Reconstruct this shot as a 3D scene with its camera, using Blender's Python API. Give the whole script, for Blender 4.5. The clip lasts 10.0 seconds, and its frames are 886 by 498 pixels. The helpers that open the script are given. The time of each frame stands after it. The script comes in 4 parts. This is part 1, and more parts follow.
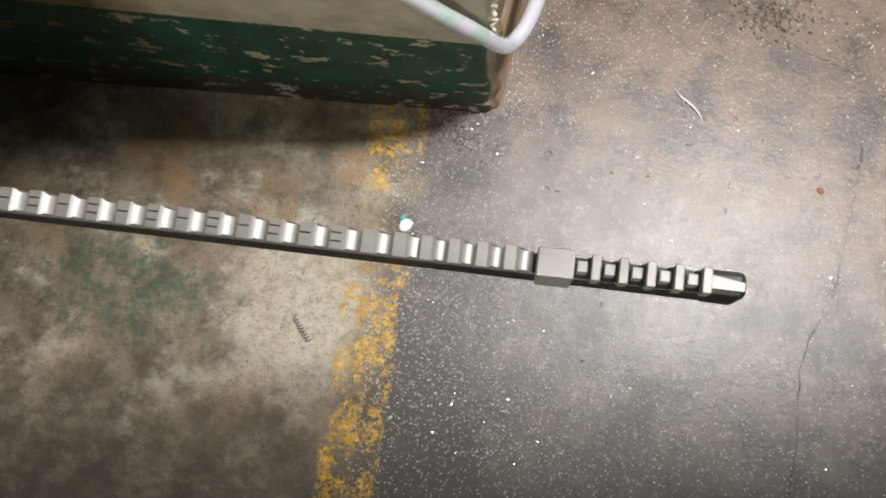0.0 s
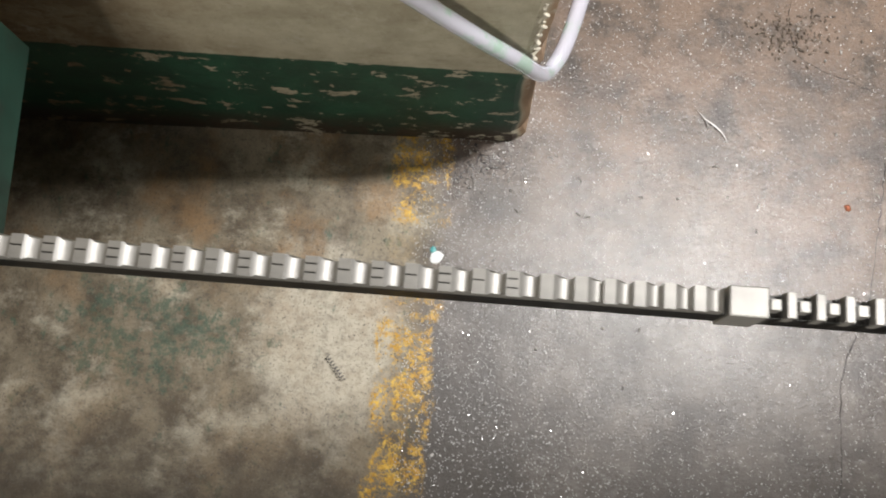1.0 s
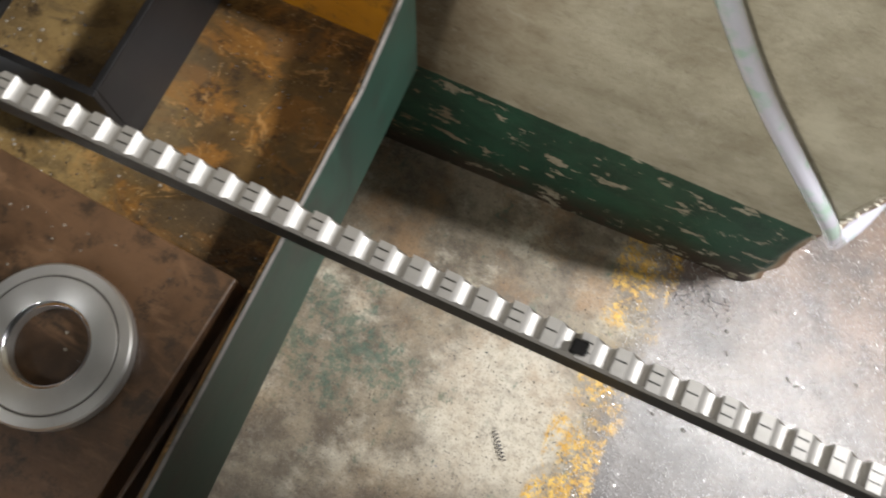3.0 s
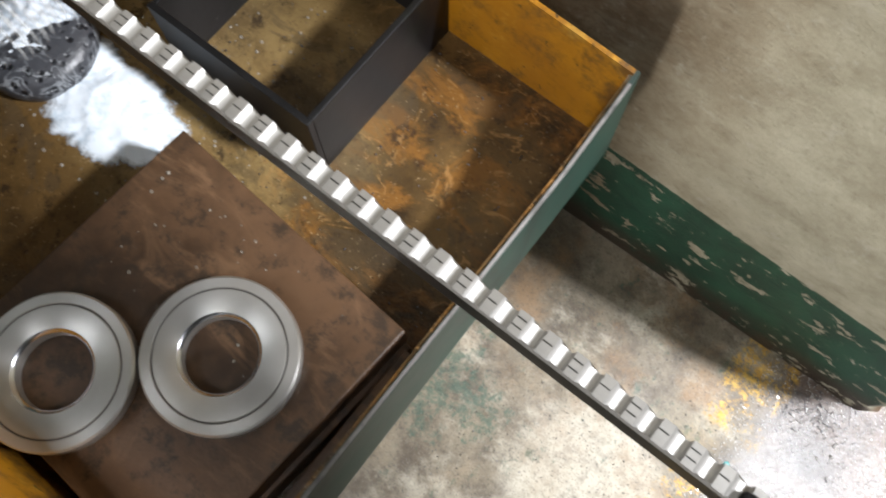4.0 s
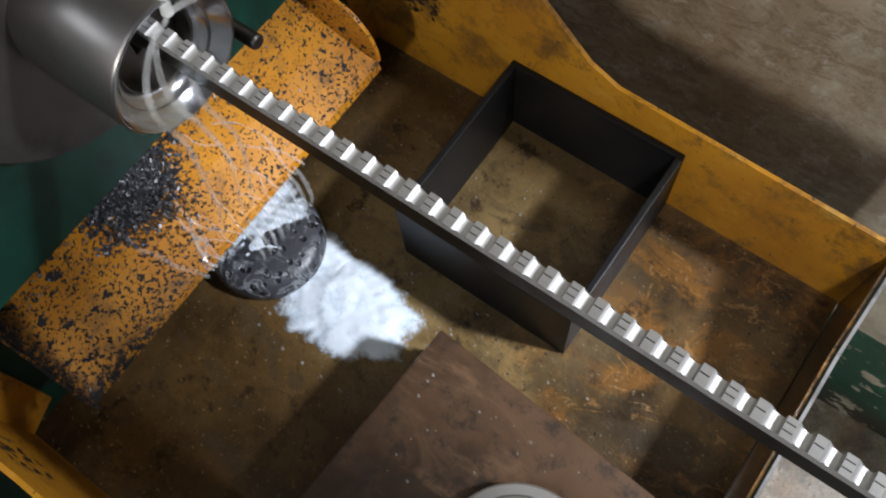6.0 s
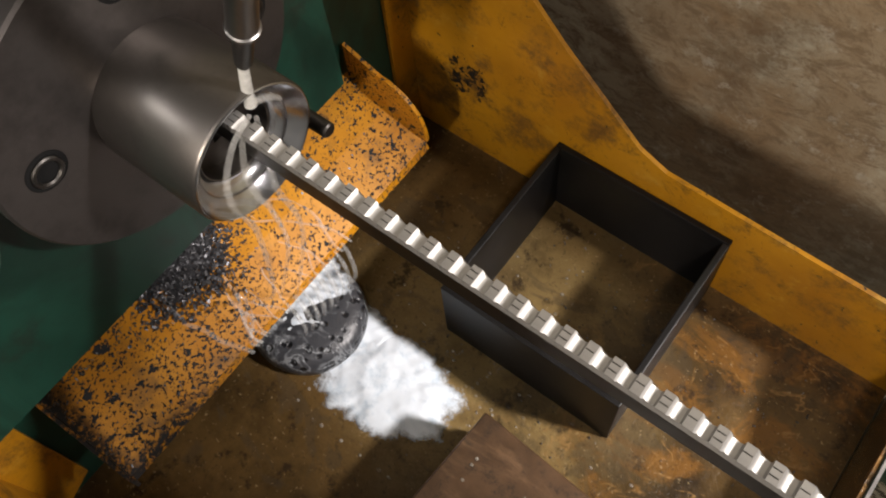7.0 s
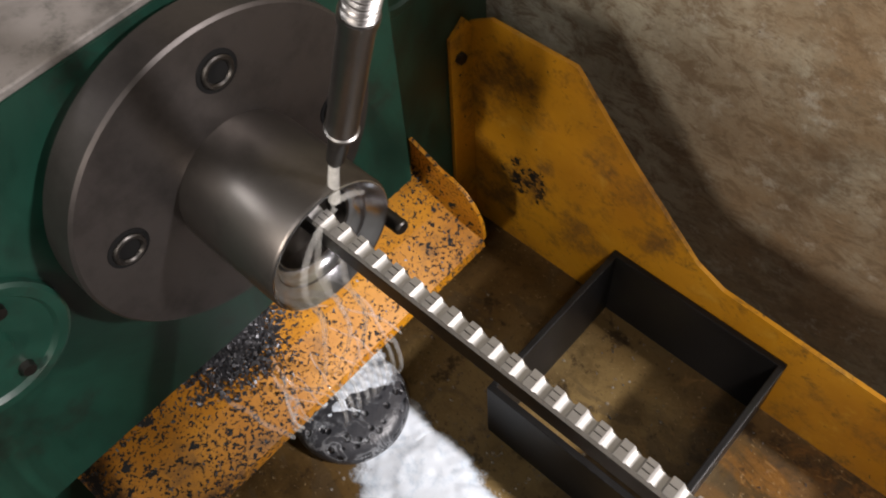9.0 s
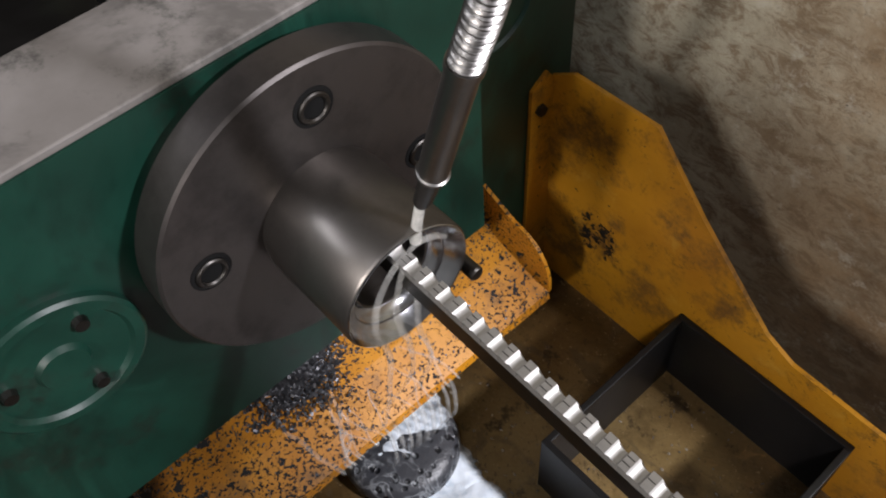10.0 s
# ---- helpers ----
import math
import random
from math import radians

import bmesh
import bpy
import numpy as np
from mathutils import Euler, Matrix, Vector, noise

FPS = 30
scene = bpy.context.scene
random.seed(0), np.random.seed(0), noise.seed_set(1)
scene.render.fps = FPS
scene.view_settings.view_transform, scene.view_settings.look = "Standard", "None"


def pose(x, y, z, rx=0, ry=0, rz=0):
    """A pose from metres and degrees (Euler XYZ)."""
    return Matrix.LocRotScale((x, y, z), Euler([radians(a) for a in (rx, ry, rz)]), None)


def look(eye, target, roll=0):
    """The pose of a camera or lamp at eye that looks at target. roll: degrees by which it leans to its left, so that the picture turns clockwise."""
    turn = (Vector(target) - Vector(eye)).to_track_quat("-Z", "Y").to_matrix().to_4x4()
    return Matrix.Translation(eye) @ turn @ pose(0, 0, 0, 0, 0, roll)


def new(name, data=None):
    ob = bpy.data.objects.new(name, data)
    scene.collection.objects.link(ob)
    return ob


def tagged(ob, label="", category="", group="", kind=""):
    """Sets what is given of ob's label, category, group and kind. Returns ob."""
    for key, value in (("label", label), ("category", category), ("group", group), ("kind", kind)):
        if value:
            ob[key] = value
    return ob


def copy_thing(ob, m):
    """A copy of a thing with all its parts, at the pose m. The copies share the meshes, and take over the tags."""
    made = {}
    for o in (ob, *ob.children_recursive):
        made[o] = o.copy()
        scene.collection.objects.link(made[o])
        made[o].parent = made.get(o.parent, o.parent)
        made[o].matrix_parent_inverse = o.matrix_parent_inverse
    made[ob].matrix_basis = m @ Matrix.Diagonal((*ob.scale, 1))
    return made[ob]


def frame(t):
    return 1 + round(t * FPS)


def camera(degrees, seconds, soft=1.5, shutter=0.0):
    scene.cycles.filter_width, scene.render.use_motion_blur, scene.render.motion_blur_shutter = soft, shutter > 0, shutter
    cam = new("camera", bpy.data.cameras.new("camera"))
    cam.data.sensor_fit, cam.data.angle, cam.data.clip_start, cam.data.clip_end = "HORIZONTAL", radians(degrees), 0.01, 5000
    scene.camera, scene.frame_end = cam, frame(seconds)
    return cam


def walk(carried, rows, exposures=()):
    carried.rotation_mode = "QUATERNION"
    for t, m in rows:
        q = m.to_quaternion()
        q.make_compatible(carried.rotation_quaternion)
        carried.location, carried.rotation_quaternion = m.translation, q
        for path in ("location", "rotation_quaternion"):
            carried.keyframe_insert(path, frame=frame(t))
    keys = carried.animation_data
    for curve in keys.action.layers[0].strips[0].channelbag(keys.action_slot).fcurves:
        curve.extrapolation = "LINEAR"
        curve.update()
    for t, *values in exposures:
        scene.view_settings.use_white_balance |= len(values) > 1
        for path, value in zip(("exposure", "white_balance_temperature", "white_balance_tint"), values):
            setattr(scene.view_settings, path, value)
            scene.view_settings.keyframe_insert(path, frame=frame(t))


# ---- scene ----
cam = camera(54.0, 10.0, soft=1.9, shutter=0.35)
# seconds, place of the eye, Euler turn
PATH = [
    (0.0, 0.9275, -0.0555, 1.3368, 11.53, 3.83, 7.53),
    (0.5, 0.8763, -0.0568, 1.3347, 12.04, 2.78, 6.53),
    (1.0, 0.8124, -0.0531, 1.3245, 13.04, 1.67, 4.79),
    (1.5, 0.74, -0.0558, 1.3109, 13.96, 0.68, 3.91),
    (2.0, 0.6658, -0.0623, 1.2977, 14.82, -0.26, 7.49),
    (2.5, 0.6013, -0.0625, 1.2993, 15.68, -0.84, 15.69),
    (3.0, 0.5413, -0.0567, 1.2981, 15.97, -0.82, 24.76),
    (4.5, 0.3912, -0.0627, 1.3289, 17.13, 0.84, 40.54),
    (5.0, 0.3136, -0.0749, 1.3314, 17.94, 1.11, 40.0),
    (5.5, 0.2825, -0.0891, 1.3399, 20.19, 2.49, 37.8),
    (6.0, 0.2595, -0.1049, 1.3553, 22.38, 3.34, 35.68),
    (7.5, 0.2238, -0.1113, 1.3618, 28.26, 3.49, 38.09),
    (8.0, 0.2212, -0.1126, 1.3623, 29.34, 3.32, 38.57),
    (8.5, 0.2178, -0.1138, 1.364, 30.7, 3.16, 39.53),
    (9.0, 0.2103, -0.1174, 1.3668, 32.64, 2.96, 42.23),
    (9.5, 0.2052, -0.1225, 1.3688, 34.57, 2.83, 45.76),
    (10.0, 0.2027, -0.1253, 1.369, 35.92, 3.2, 48.17),
]
EXPOSURES = [(0.0, 0.05, 6950, 10), (2.5, 0.22, 6850, 10), (3.2, 0.52, 6650, 10), (4.3, 0.93, 6350, 10), (4.7, 0.80, 6250, 10), (5.2, 0.53, 5950, 10), (5.7, 0.50, 5900, 10), (7.5, 0.57, 7600, 16), (8.5, 0.52, 7600, 16), (9.0, 0.46, 7000, 16), (10.0, 0.40, 6450, 15)]
walk(cam, [(t, pose(x, y, z, a, b, c)) for t, x, y, z, a, b, c in PATH], EXPOSURES)

# ---- world and lights ----
world = bpy.data.worlds.new("workshop_air")
scene.world = world
world.use_nodes = True
world.node_tree.nodes["Background"].inputs[0].default_value = (0.6, 0.65, 0.7, 1)
world.node_tree.nodes["Background"].inputs[1].default_value = 0.05


def lamp(name, eye, target, power, sx, sy, colour):
    data = bpy.data.lights.new(name, "AREA")
    data.shape, data.size, data.size_y, data.energy, data.color = "RECTANGLE", sx, sy, power, colour
    ob = new(name, data)
    ob.matrix_world = look(eye, target)
    return ob


lamp("lamp_over_floor", (1.52, 0.615, 2.05), (1.52, 0.615, 0), 76, 0.20, 0.14, (0.955, 0.965, 1.0))
lamp("lamp_in_aisle", (0.75, -2.2, 2.35), (0.5, 0.3, 0.5), 52, 0.12, 0.70, (1.0, 0.96, 0.90))
# unseen cool fill, added to lighten the wall beside the gusset
lamp("overhead_fill", (0.9, -1.2, 3.12), (0.9, -1.2, 0), 8, 1.2, 0.10, (0.94, 0.97, 1.0))
# another unseen fill, added for the machine top and rear wall
lamp("machine_side_fill", (-0.9, -1.4, 2.7), (-0.4, -0.3, 0), 8, 0.9, 0.25, (0.92, 0.96, 1.0))


# ---- materials ----
def rgba(c):
    return (c[0], c[1], c[2], 1.0)


class Mat:
    """A node material with short ways to its nodes."""

    def __init__(self, name, colour=(0.5, 0.5, 0.5), rough=0.5, metal=0.0):
        self.m = bpy.data.materials.new(name)
        self.m.use_nodes = True
        self.t = self.m.node_tree
        self.b = self.t.nodes["Principled BSDF"]
        self.b.inputs["Base Color"].default_value = rgba(colour)
        self.b.inputs["Roughness"].default_value = rough
        self.b.inputs["Metallic"].default_value = metal
        self.co = self.t.nodes.new("ShaderNodeTexCoord").outputs["Object"]

    def link(self, a, b):
        self.t.links.new(a, b)

    def put(self, socket, value):
        if hasattr(value, "is_linked"):
            self.link(value, socket)
        else:
            socket.default_value = rgba(value) if isinstance(value, tuple) and len(value) == 3 and len(socket.default_value) == 4 else value

    def noise(self, scale, detail=4.0, rough=0.55, stretch=None, distort=0.0):
        n = self.t.nodes.new("ShaderNodeTexNoise")
        n.inputs["Scale"].default_value, n.inputs["Detail"].default_value = scale, detail
        n.inputs["Roughness"].default_value, n.inputs["Distortion"].default_value = rough, distort
        if stretch:
            mp = self.t.nodes.new("ShaderNodeMapping")
            mp.inputs["Scale"].default_value = stretch
            self.link(self.co, mp.inputs["Vector"])
            self.link(mp.outputs[0], n.inputs["Vector"])
        else:
            self.link(self.co, n.inputs["Vector"])
        return n.outputs["Fac"]

    def cells(self, scale, feature="F1", out="Distance", rand=1.0):
        n = self.t.nodes.new("ShaderNodeTexVoronoi")
        n.feature = feature
        n.inputs["Scale"].default_value = scale
        n.inputs["Randomness"].default_value = rand
        self.link(self.co, n.inputs["Vector"])
        return n.outputs[out]

    def ramp(self, fac, lo, hi, a=0.0, b=1.0):
        n = self.t.nodes.new("ShaderNodeMapRange")
        n.interpolation_type = "SMOOTHSTEP"
        self.put(n.inputs[0], fac)
        for i, v in enumerate((lo, hi, a, b)):
            self.put(n.inputs[1 + i], v)
        return n.outputs[0]

    def math(self, op, a, b=0.0, c=0.0):
        n = self.t.nodes.new("ShaderNodeMath")
        n.operation = op
        for i, v in enumerate((a, b, c)):
            self.put(n.inputs[i], v)
        return n.outputs[0]

    def mix(self, fac, a, b):
        n = self.t.nodes.new("ShaderNodeMix")
        n.data_type = "RGBA"
        self.put(n.inputs[0], fac)
        self.put(n.inputs[6], a)
        self.put(n.inputs[7], b)
        return n.outputs[2]

    def axis(self, k):
        n = self.t.nodes.new("ShaderNodeSeparateXYZ")
        self.link(self.co, n.inputs[0])
        return n.outputs[k]

    def spot(self, x, y, kx=1.0, ky=1.0):
        """Distance from a place on the ground."""
        dx = self.math("MULTIPLY", self.math("SUBTRACT", self.axis(0), x), kx)
        dy = self.math("MULTIPLY", self.math("SUBTRACT", self.axis(1), y), ky)
        return self.math("SQRT", self.math("ADD", self.math("MULTIPLY", dx, dx), self.math("MULTIPLY", dy, dy)))

    def colour(self, v):
        self.put(self.b.inputs["Base Color"], v)
        return self

    def rough(self, v):
        self.put(self.b.inputs["Roughness"], v)
        return self

    def bump(self, height, strength=0.3, distance=0.002):
        n = self.t.nodes.new("ShaderNodeBump")
        n.inputs["Strength"].default_value, n.inputs["Distance"].default_value = strength, distance
        self.put(n.inputs["Height"], height)
        self.link(n.outputs[0], self.b.inputs["Normal"])
        return self


def concrete_floor():
    m = Mat("oily_concrete")
    x, y = m.axis(0), m.axis(1)
    wob = m.noise(14, 5, 0.65)
    wobx = m.math("ADD", x, m.math("MULTIPLY_ADD", wob, 0.05, -0.025))
    big, mid, fine, grit = m.noise(3.2, 5, 0.6), m.noise(13, 6, 0.7), m.noise(60, 5, 0.7), m.noise(260, 3, 0.7)
    # bare smooth grey side
    grey = m.mix(m.ramp(mid, 0.35, 0.65), (0.070, 0.060, 0.053), (0.145, 0.125, 0.110))
    grey = m.mix(m.ramp(fine, 0.50, 0.72), grey, (0.23, 0.21, 0.195))
    rust = m.ramp(m.math("ADD", m.math("MULTIPLY_ADD", x, 0.25, y), m.math("MULTIPLY", big, 0.45)), 0.66, 1.0)
    grey = m.mix(m.math("MULTIPLY", rust, m.ramp(mid, 0.3, 0.6)), grey, (0.180, 0.130, 0.100))
    # stains get denser beside the yellow line and towards low y
    lane_side = m.math("MULTIPLY", m.ramp(wobx, 0.78, 1.10, 1.0, 0.0), m.ramp(y, 0.0, 0.28, 1.0, 0.0))
    stain = m.math("MULTIPLY", m.ramp(m.math("MULTIPLY_ADD", lane_side, 0.16, m.noise(5, 7, 0.68)), 0.46, 0.66), 0.7)
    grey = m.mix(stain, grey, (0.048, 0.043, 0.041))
    # worn side with old paint
    worn = m.mix(m.ramp(mid, 0.33, 0.68), (0.095, 0.072, 0.046), (0.26, 0.22, 0.155))
    worn = m.mix(m.ramp(m.noise(7, 7, 0.75, (1, 1.3, 1)), 0.48, 0.70), worn, (0.47, 0.43, 0.335))
    ragged = m.math("MULTIPLY_ADD", m.noise(18, 7, 0.75), 0.16, -0.08)
    bare = m.ramp(m.math("ADD", m.spot(0.585, 0.095, 1.0, 0.8), ragged), 0.07, 0.15, 1.0, 0.0)
    worn = m.mix(m.math("MULTIPLY", bare, m.ramp(fine, 0.30, 0.60, 0.45, 0.95)), worn, (0.50, 0.455, 0.365))
    old = m.ramp(m.math("ADD", m.spot(0.30, 0.085, 0.7, 1.1), ragged), 0.05, 0.15, 0.10, -0.04)
    green = m.math("MULTIPLY", m.ramp(m.math("ADD", m.noise(21, 7, 0.75, (1.2, 0.8, 1)), old), 0.53, 0.60), m.ramp(fine, 0.38, 0.6))
    worn = m.mix(m.math("MULTIPLY", green, 0.75), worn, (0.045, 0.095, 0.065))
    soot = m.math("MULTIPLY", m.ramp(m.noise(11, 7, 0.8), 0.56, 0.68), m.ramp(grit, 0.35, 0.6))
    worn = m.mix(m.math("MULTIPLY", soot, 0.8), worn, (0.045, 0.042, 0.035))
    ochre = m.math("MULTIPLY", m.ramp(m.noise(6.5, 6, 0.7, (1, 0.8, 1)), 0.47, 0.66), m.ramp(y, 0.05, 0.25, 0.25, 0.8))
    worn = m.mix(ochre, worn, (0.25, 0.150, 0.070))
    base = m.mix(m.ramp(wobx, 0.70, 0.755), worn, grey)
    # near side darkened: brown dirt, with the shadow there put into the colour
    dirt_shade = m.math("MULTIPLY", m.ramp(m.math("ADD", y, m.math("MULTIPLY_ADD", mid, 0.2, -0.1)), -0.20, 0.06, 0.75, 0.0), m.ramp(m.noise(24, 7, 0.75), 0.30, 0.58, 0.5, 1.0))
    base = m.mix(dirt_shade, base, (0.062, 0.050, 0.038))
    # yellow line, mostly worn away
    lane = m.math("MULTIPLY", m.ramp(wobx, 0.655, 0.665), m.ramp(wobx, 0.745, 0.755, 1.0, 0.0))
    keep = m.math("MULTIPLY", m.ramp(m.noise(17, 9, 0.85), 0.47, 0.53), m.ramp(m.noise(75, 7, 0.85), 0.45, 0.52))
    yellow = m.mix(m.ramp(fine, 0.4, 0.65), (0.46, 0.25, 0.03), (0.66, 0.42, 0.075))
    gapy = m.math("MAXIMUM", m.ramp(m.math("ABSOLUTE", m.math("SUBTRACT", y, 0.248)), 0.030, 0.050), 0.10)
    base = m.mix(m.math("MULTIPLY", lane, m.math("MULTIPLY", keep, gapy)), base, yellow)
    # dark specks of dirt
    base = m.mix(m.math("MULTIPLY", m.ramp(grit, 0.57, 0.68), 0.75), base, (0.03, 0.028, 0.025))
    base = m.mix(m.math("MULTIPLY", m.ramp(m.noise(430, 4, 0.8), 0.60, 0.66), 0.4), base, (0.54, 0.51, 0.47))
    base = m.mix(m.math("MULTIPLY", m.ramp(m.noise(190, 5, 0.85), 0.56, 0.63), 0.6), base, (0.05, 0.045, 0.042))
    base = m.mix(m.math("MULTIPLY", m.ramp(m.noise(48, 7, 0.8), 0.56, 0.70), 0.5), base, (0.045, 0.038, 0.030))
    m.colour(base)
    smooth = m.ramp(wobx, 0.70, 0.77)
    grain = m.noise(240, 4, 0.75)
    rough = m.math("MULTIPLY_ADD", mid, 0.30, 0.36)
    rough = m.math("ADD", rough, m.math("MULTIPLY_ADD", grain, 0.5, -0.25))
    rough = m.math("ADD", rough, m.math("ADD", m.math("MULTIPLY", stain, 0.12), m.ramp(y, -0.08, 0.20, 0.18, 0.0)))
    m.rough(m.math("SUBTRACT", rough, m.math("MULTIPLY", smooth, 0.29)))
    h = m.math("ADD", m.math("MULTIPLY", m.noise(150, 5, 0.75), 0.8), m.math("MULTIPLY", grain, 0.5))
    h = m.math("ADD", h, m.math("ADD", m.math("MULTIPLY", mid, 0.9), m.math("MULTIPLY", m.noise(70, 4, 0.7), 0.6)))
    return m.bump(h, 0.68, 0.0012).m


def wall_paint():
    m = Mat("painted_plaster")
    z = m.axis(2)
    big, mid, fine = m.noise(2.2, 5, 0.6), m.noise(11, 6, 0.7), m.noise(75, 5, 0.7)
    cream = m.mix(m.ramp(mid, 0.3, 0.7), (0.34, 0.31, 0.225), (0.53, 0.50, 0.385))
    stain = m.math("MULTIPLY", m.ramp(m.noise(3.5, 7, 0.72, (1, 1, 1.3)), 0.43, 0.62), m.math("MULTIPLY", m.ramp(m.axis(0), 0.15, 0.55, 1.0, 0.10), m.ramp(m.axis(0), -0.10, 0.10, 0.15, 1.0)))
    cream = m.mix(m.math("MULTIPLY", stain, m.ramp(fine, 0.3, 0.6, 0.45, 1.0)), cream, (0.11, 0.066, 0.032))
    cream = m.mix(m.ramp(m.noise(24, 6, 0.7, (0.7, 1, 1.2)), 0.60, 0.74, 0.0, 0.6), cream, (0.20, 0.175, 0.12))
    tan = m.math("MULTIPLY", m.math("MULTIPLY", m.ramp(m.axis(0), 0.1, 0.6, 0.85, 0.0), m.ramp(m.axis(0), -0.10, 0.10, 0.1, 1.0)), m.ramp(m.noise(6, 7, 0.7), 0.30, 0.54))
    cream = m.mix(tan, cream, (0.25, 0.160, 0.080))
    cream = m.mix(m.ramp(m.axis(1), 0.004, 0.010), cream, (0.30, 0.20, 0.125))
    cream = m.mix(m.math("MULTIPLY", m.ramp(m.noise(55, 7, 0.82, (0.6, 1, 1)), 0.51, 0.66), m.ramp(m.axis(0), 0.25, 0.5, 0.7, 0.28)), cream, (0.14, 0.105, 0.065))
    cream = m.mix(m.math("MULTIPLY", m.ramp(m.noise(160, 4, 0.7), 0.62, 0.70), 0.5), cream, (0.10, 0.075, 0.05))
    smear = m.math("MULTIPLY", m.ramp(m.noise(38, 8, 0.82, (0.7, 1, 1.2), 0.6), 0.46, 0.60), m.ramp(m.axis(0), 0.2, 0.45, 0.75, 0.10))
    cream = m.mix(smear, cream, (0.155, 0.098, 0.050))
    cream = m.mix(m.math("MULTIPLY", m.ramp(m.noise(26, 7, 0.78), 0.54, 0.66), 0.55), cream, (0.50, 0.47, 0.39))
    cream = m.mix(m.ramp(m.noise(210, 3, 0.6), 0.70, 0.74), cream, (0.05, 0.035, 0.025))
    zt = m.math("ADD", z, m.math("ADD", m.math("MULTIPLY_ADD", fine, 0.008, -0.004), m.math("MULTIPLY", m.axis(0), 0.055)))
    band = m.math("MULTIPLY", m.ramp(zt, 0.301, 0.305, 1.0, 0.0), m.ramp(m.axis(1), 0.003, 0.007, 1.0, 0.0))
    chips = m.math("MULTIPLY", m.ramp(m.math("MULTIPLY_ADD", m.noise(95, 4, 0.7, (0.5, 1, 1.3)), 0.22, m.math("MULTIPLY", m.noise(27, 6, 0.66, (0.6, 1, 1.2)), 0.8)), 0.574, 0.586, 1.0, 0.0), 1.0)
    greenp = m.mix(m.ramp(mid, 0.35, 0.65), (0.006, 0.045, 0.026), (0.014, 0.085, 0.048))
    grime = m.ramp(z, 0.02, 0.10, 1.0, 0.0)
    greenp = m.mix(m.math("MULTIPLY", grime, m.ramp(mid, 0.3, 0.5)), greenp, (0.05, 0.035, 0.022))
    m.colour(m.mix(m.math("MULTIPLY", band, chips), cream, greenp))
    m.rough(m.math("MULTIPLY_ADD", band, -0.22, 0.78))
    return m.bump(m.math("ADD", m.math("MULTIPLY", mid, 0.6), m.math("ADD", m.math("MULTIPLY", m.noise(110, 6, 0.8), 0.7), m.math("MULTIPLY", m.math("MULTIPLY", band, chips), 0.35))), 0.8, 0.004).m


def machine_paint(name, light, dark, rough=0.42):
    m = Mat(name)
    mid, fine = m.noise(9, 6, 0.65), m.noise(70, 5, 0.7)
    c = m.mix(m.ramp(mid, 0.3, 0.7), dark, light)
    c = m.mix(m.math("MULTIPLY", m.ramp(m.noise(16, 7, 0.78), 0.50, 0.68), 0.8), c, (0.010, 0.012, 0.009))
    c = m.mix(m.math("MULTIPLY", m.ramp(m.noise(7, 6, 0.7, (1, 1, 0.5), 0.8), 0.48, 0.62), 0.6), c, tuple(v * 0.35 for v in dark))
    c = m.mix(m.math("MULTIPLY", m.ramp(fine, 0.71, 0.75), 0.6), c, (0.22, 0.23, 0.20))
    m.colour(c)
    m.rough(m.math("MULTIPLY_ADD", mid, 0.25, rough - 0.12))
    return m.bump(m.math("ADD", m.math("MULTIPLY", mid, 0.7), m.math("MULTIPLY", fine, 0.25)), 0.25, 0.002).m


def yellow_sheet():
    m = Mat("yellow_enamel")
    big, mid, fine = m.noise(5, 5, 0.6), m.noise(22, 6, 0.7), m.noise(110, 5, 0.7)
    c = m.mix(m.ramp(big, 0.3, 0.7), (0.36, 0.145, 0.006), (0.54, 0.245, 0.011))
    c = m.mix(m.math("MULTIPLY", m.ramp(m.noise(12, 8, 0.78), 0.49, 0.66), 0.85), c, (0.10, 0.05, 0.018))
    far = m.math("SQRT", m.math("ADD", m.math("POWER", m.math("ADD", m.axis(0), 0.088), 2.0), m.math("POWER", m.math("SUBTRACT", m.axis(2), 0.715), 2.0)))
    patch = m.ramp(m.math("ADD", far, m.math("MULTIPLY", mid, 0.03)), 0.036, 0.056, 0.16, 0.0)
    tar = m.ramp(m.math("ADD", m.noise(105, 4, 0.65), patch), 0.665, 0.69)
    c = m.mix(tar, c, (0.012, 0.011, 0.010))
    c = m.mix(m.ramp(fine, 0.68, 0.73), c, (0.03, 0.02, 0.012))
    c = m.mix(m.math("MULTIPLY", m.ramp(m.noise(34, 7, 0.8, None, 0.4), 0.55, 0.66), 0.7), c, (0.085, 0.042, 0.012))
    c = m.mix(m.math("MULTIPLY", m.ramp(m.noise(19, 6, 0.75), 0.58, 0.70), 0.5), c, (0.58, 0.33, 0.05))
    m.colour(c)
    m.rough(m.math("MULTIPLY_ADD", mid, 0.3, 0.30))
    return m.bump(m.math("ADD", m.math("MULTIPLY", mid, 0.7), m.math("MULTIPLY", tar, 0.6)), 0.3, 0.0015).m


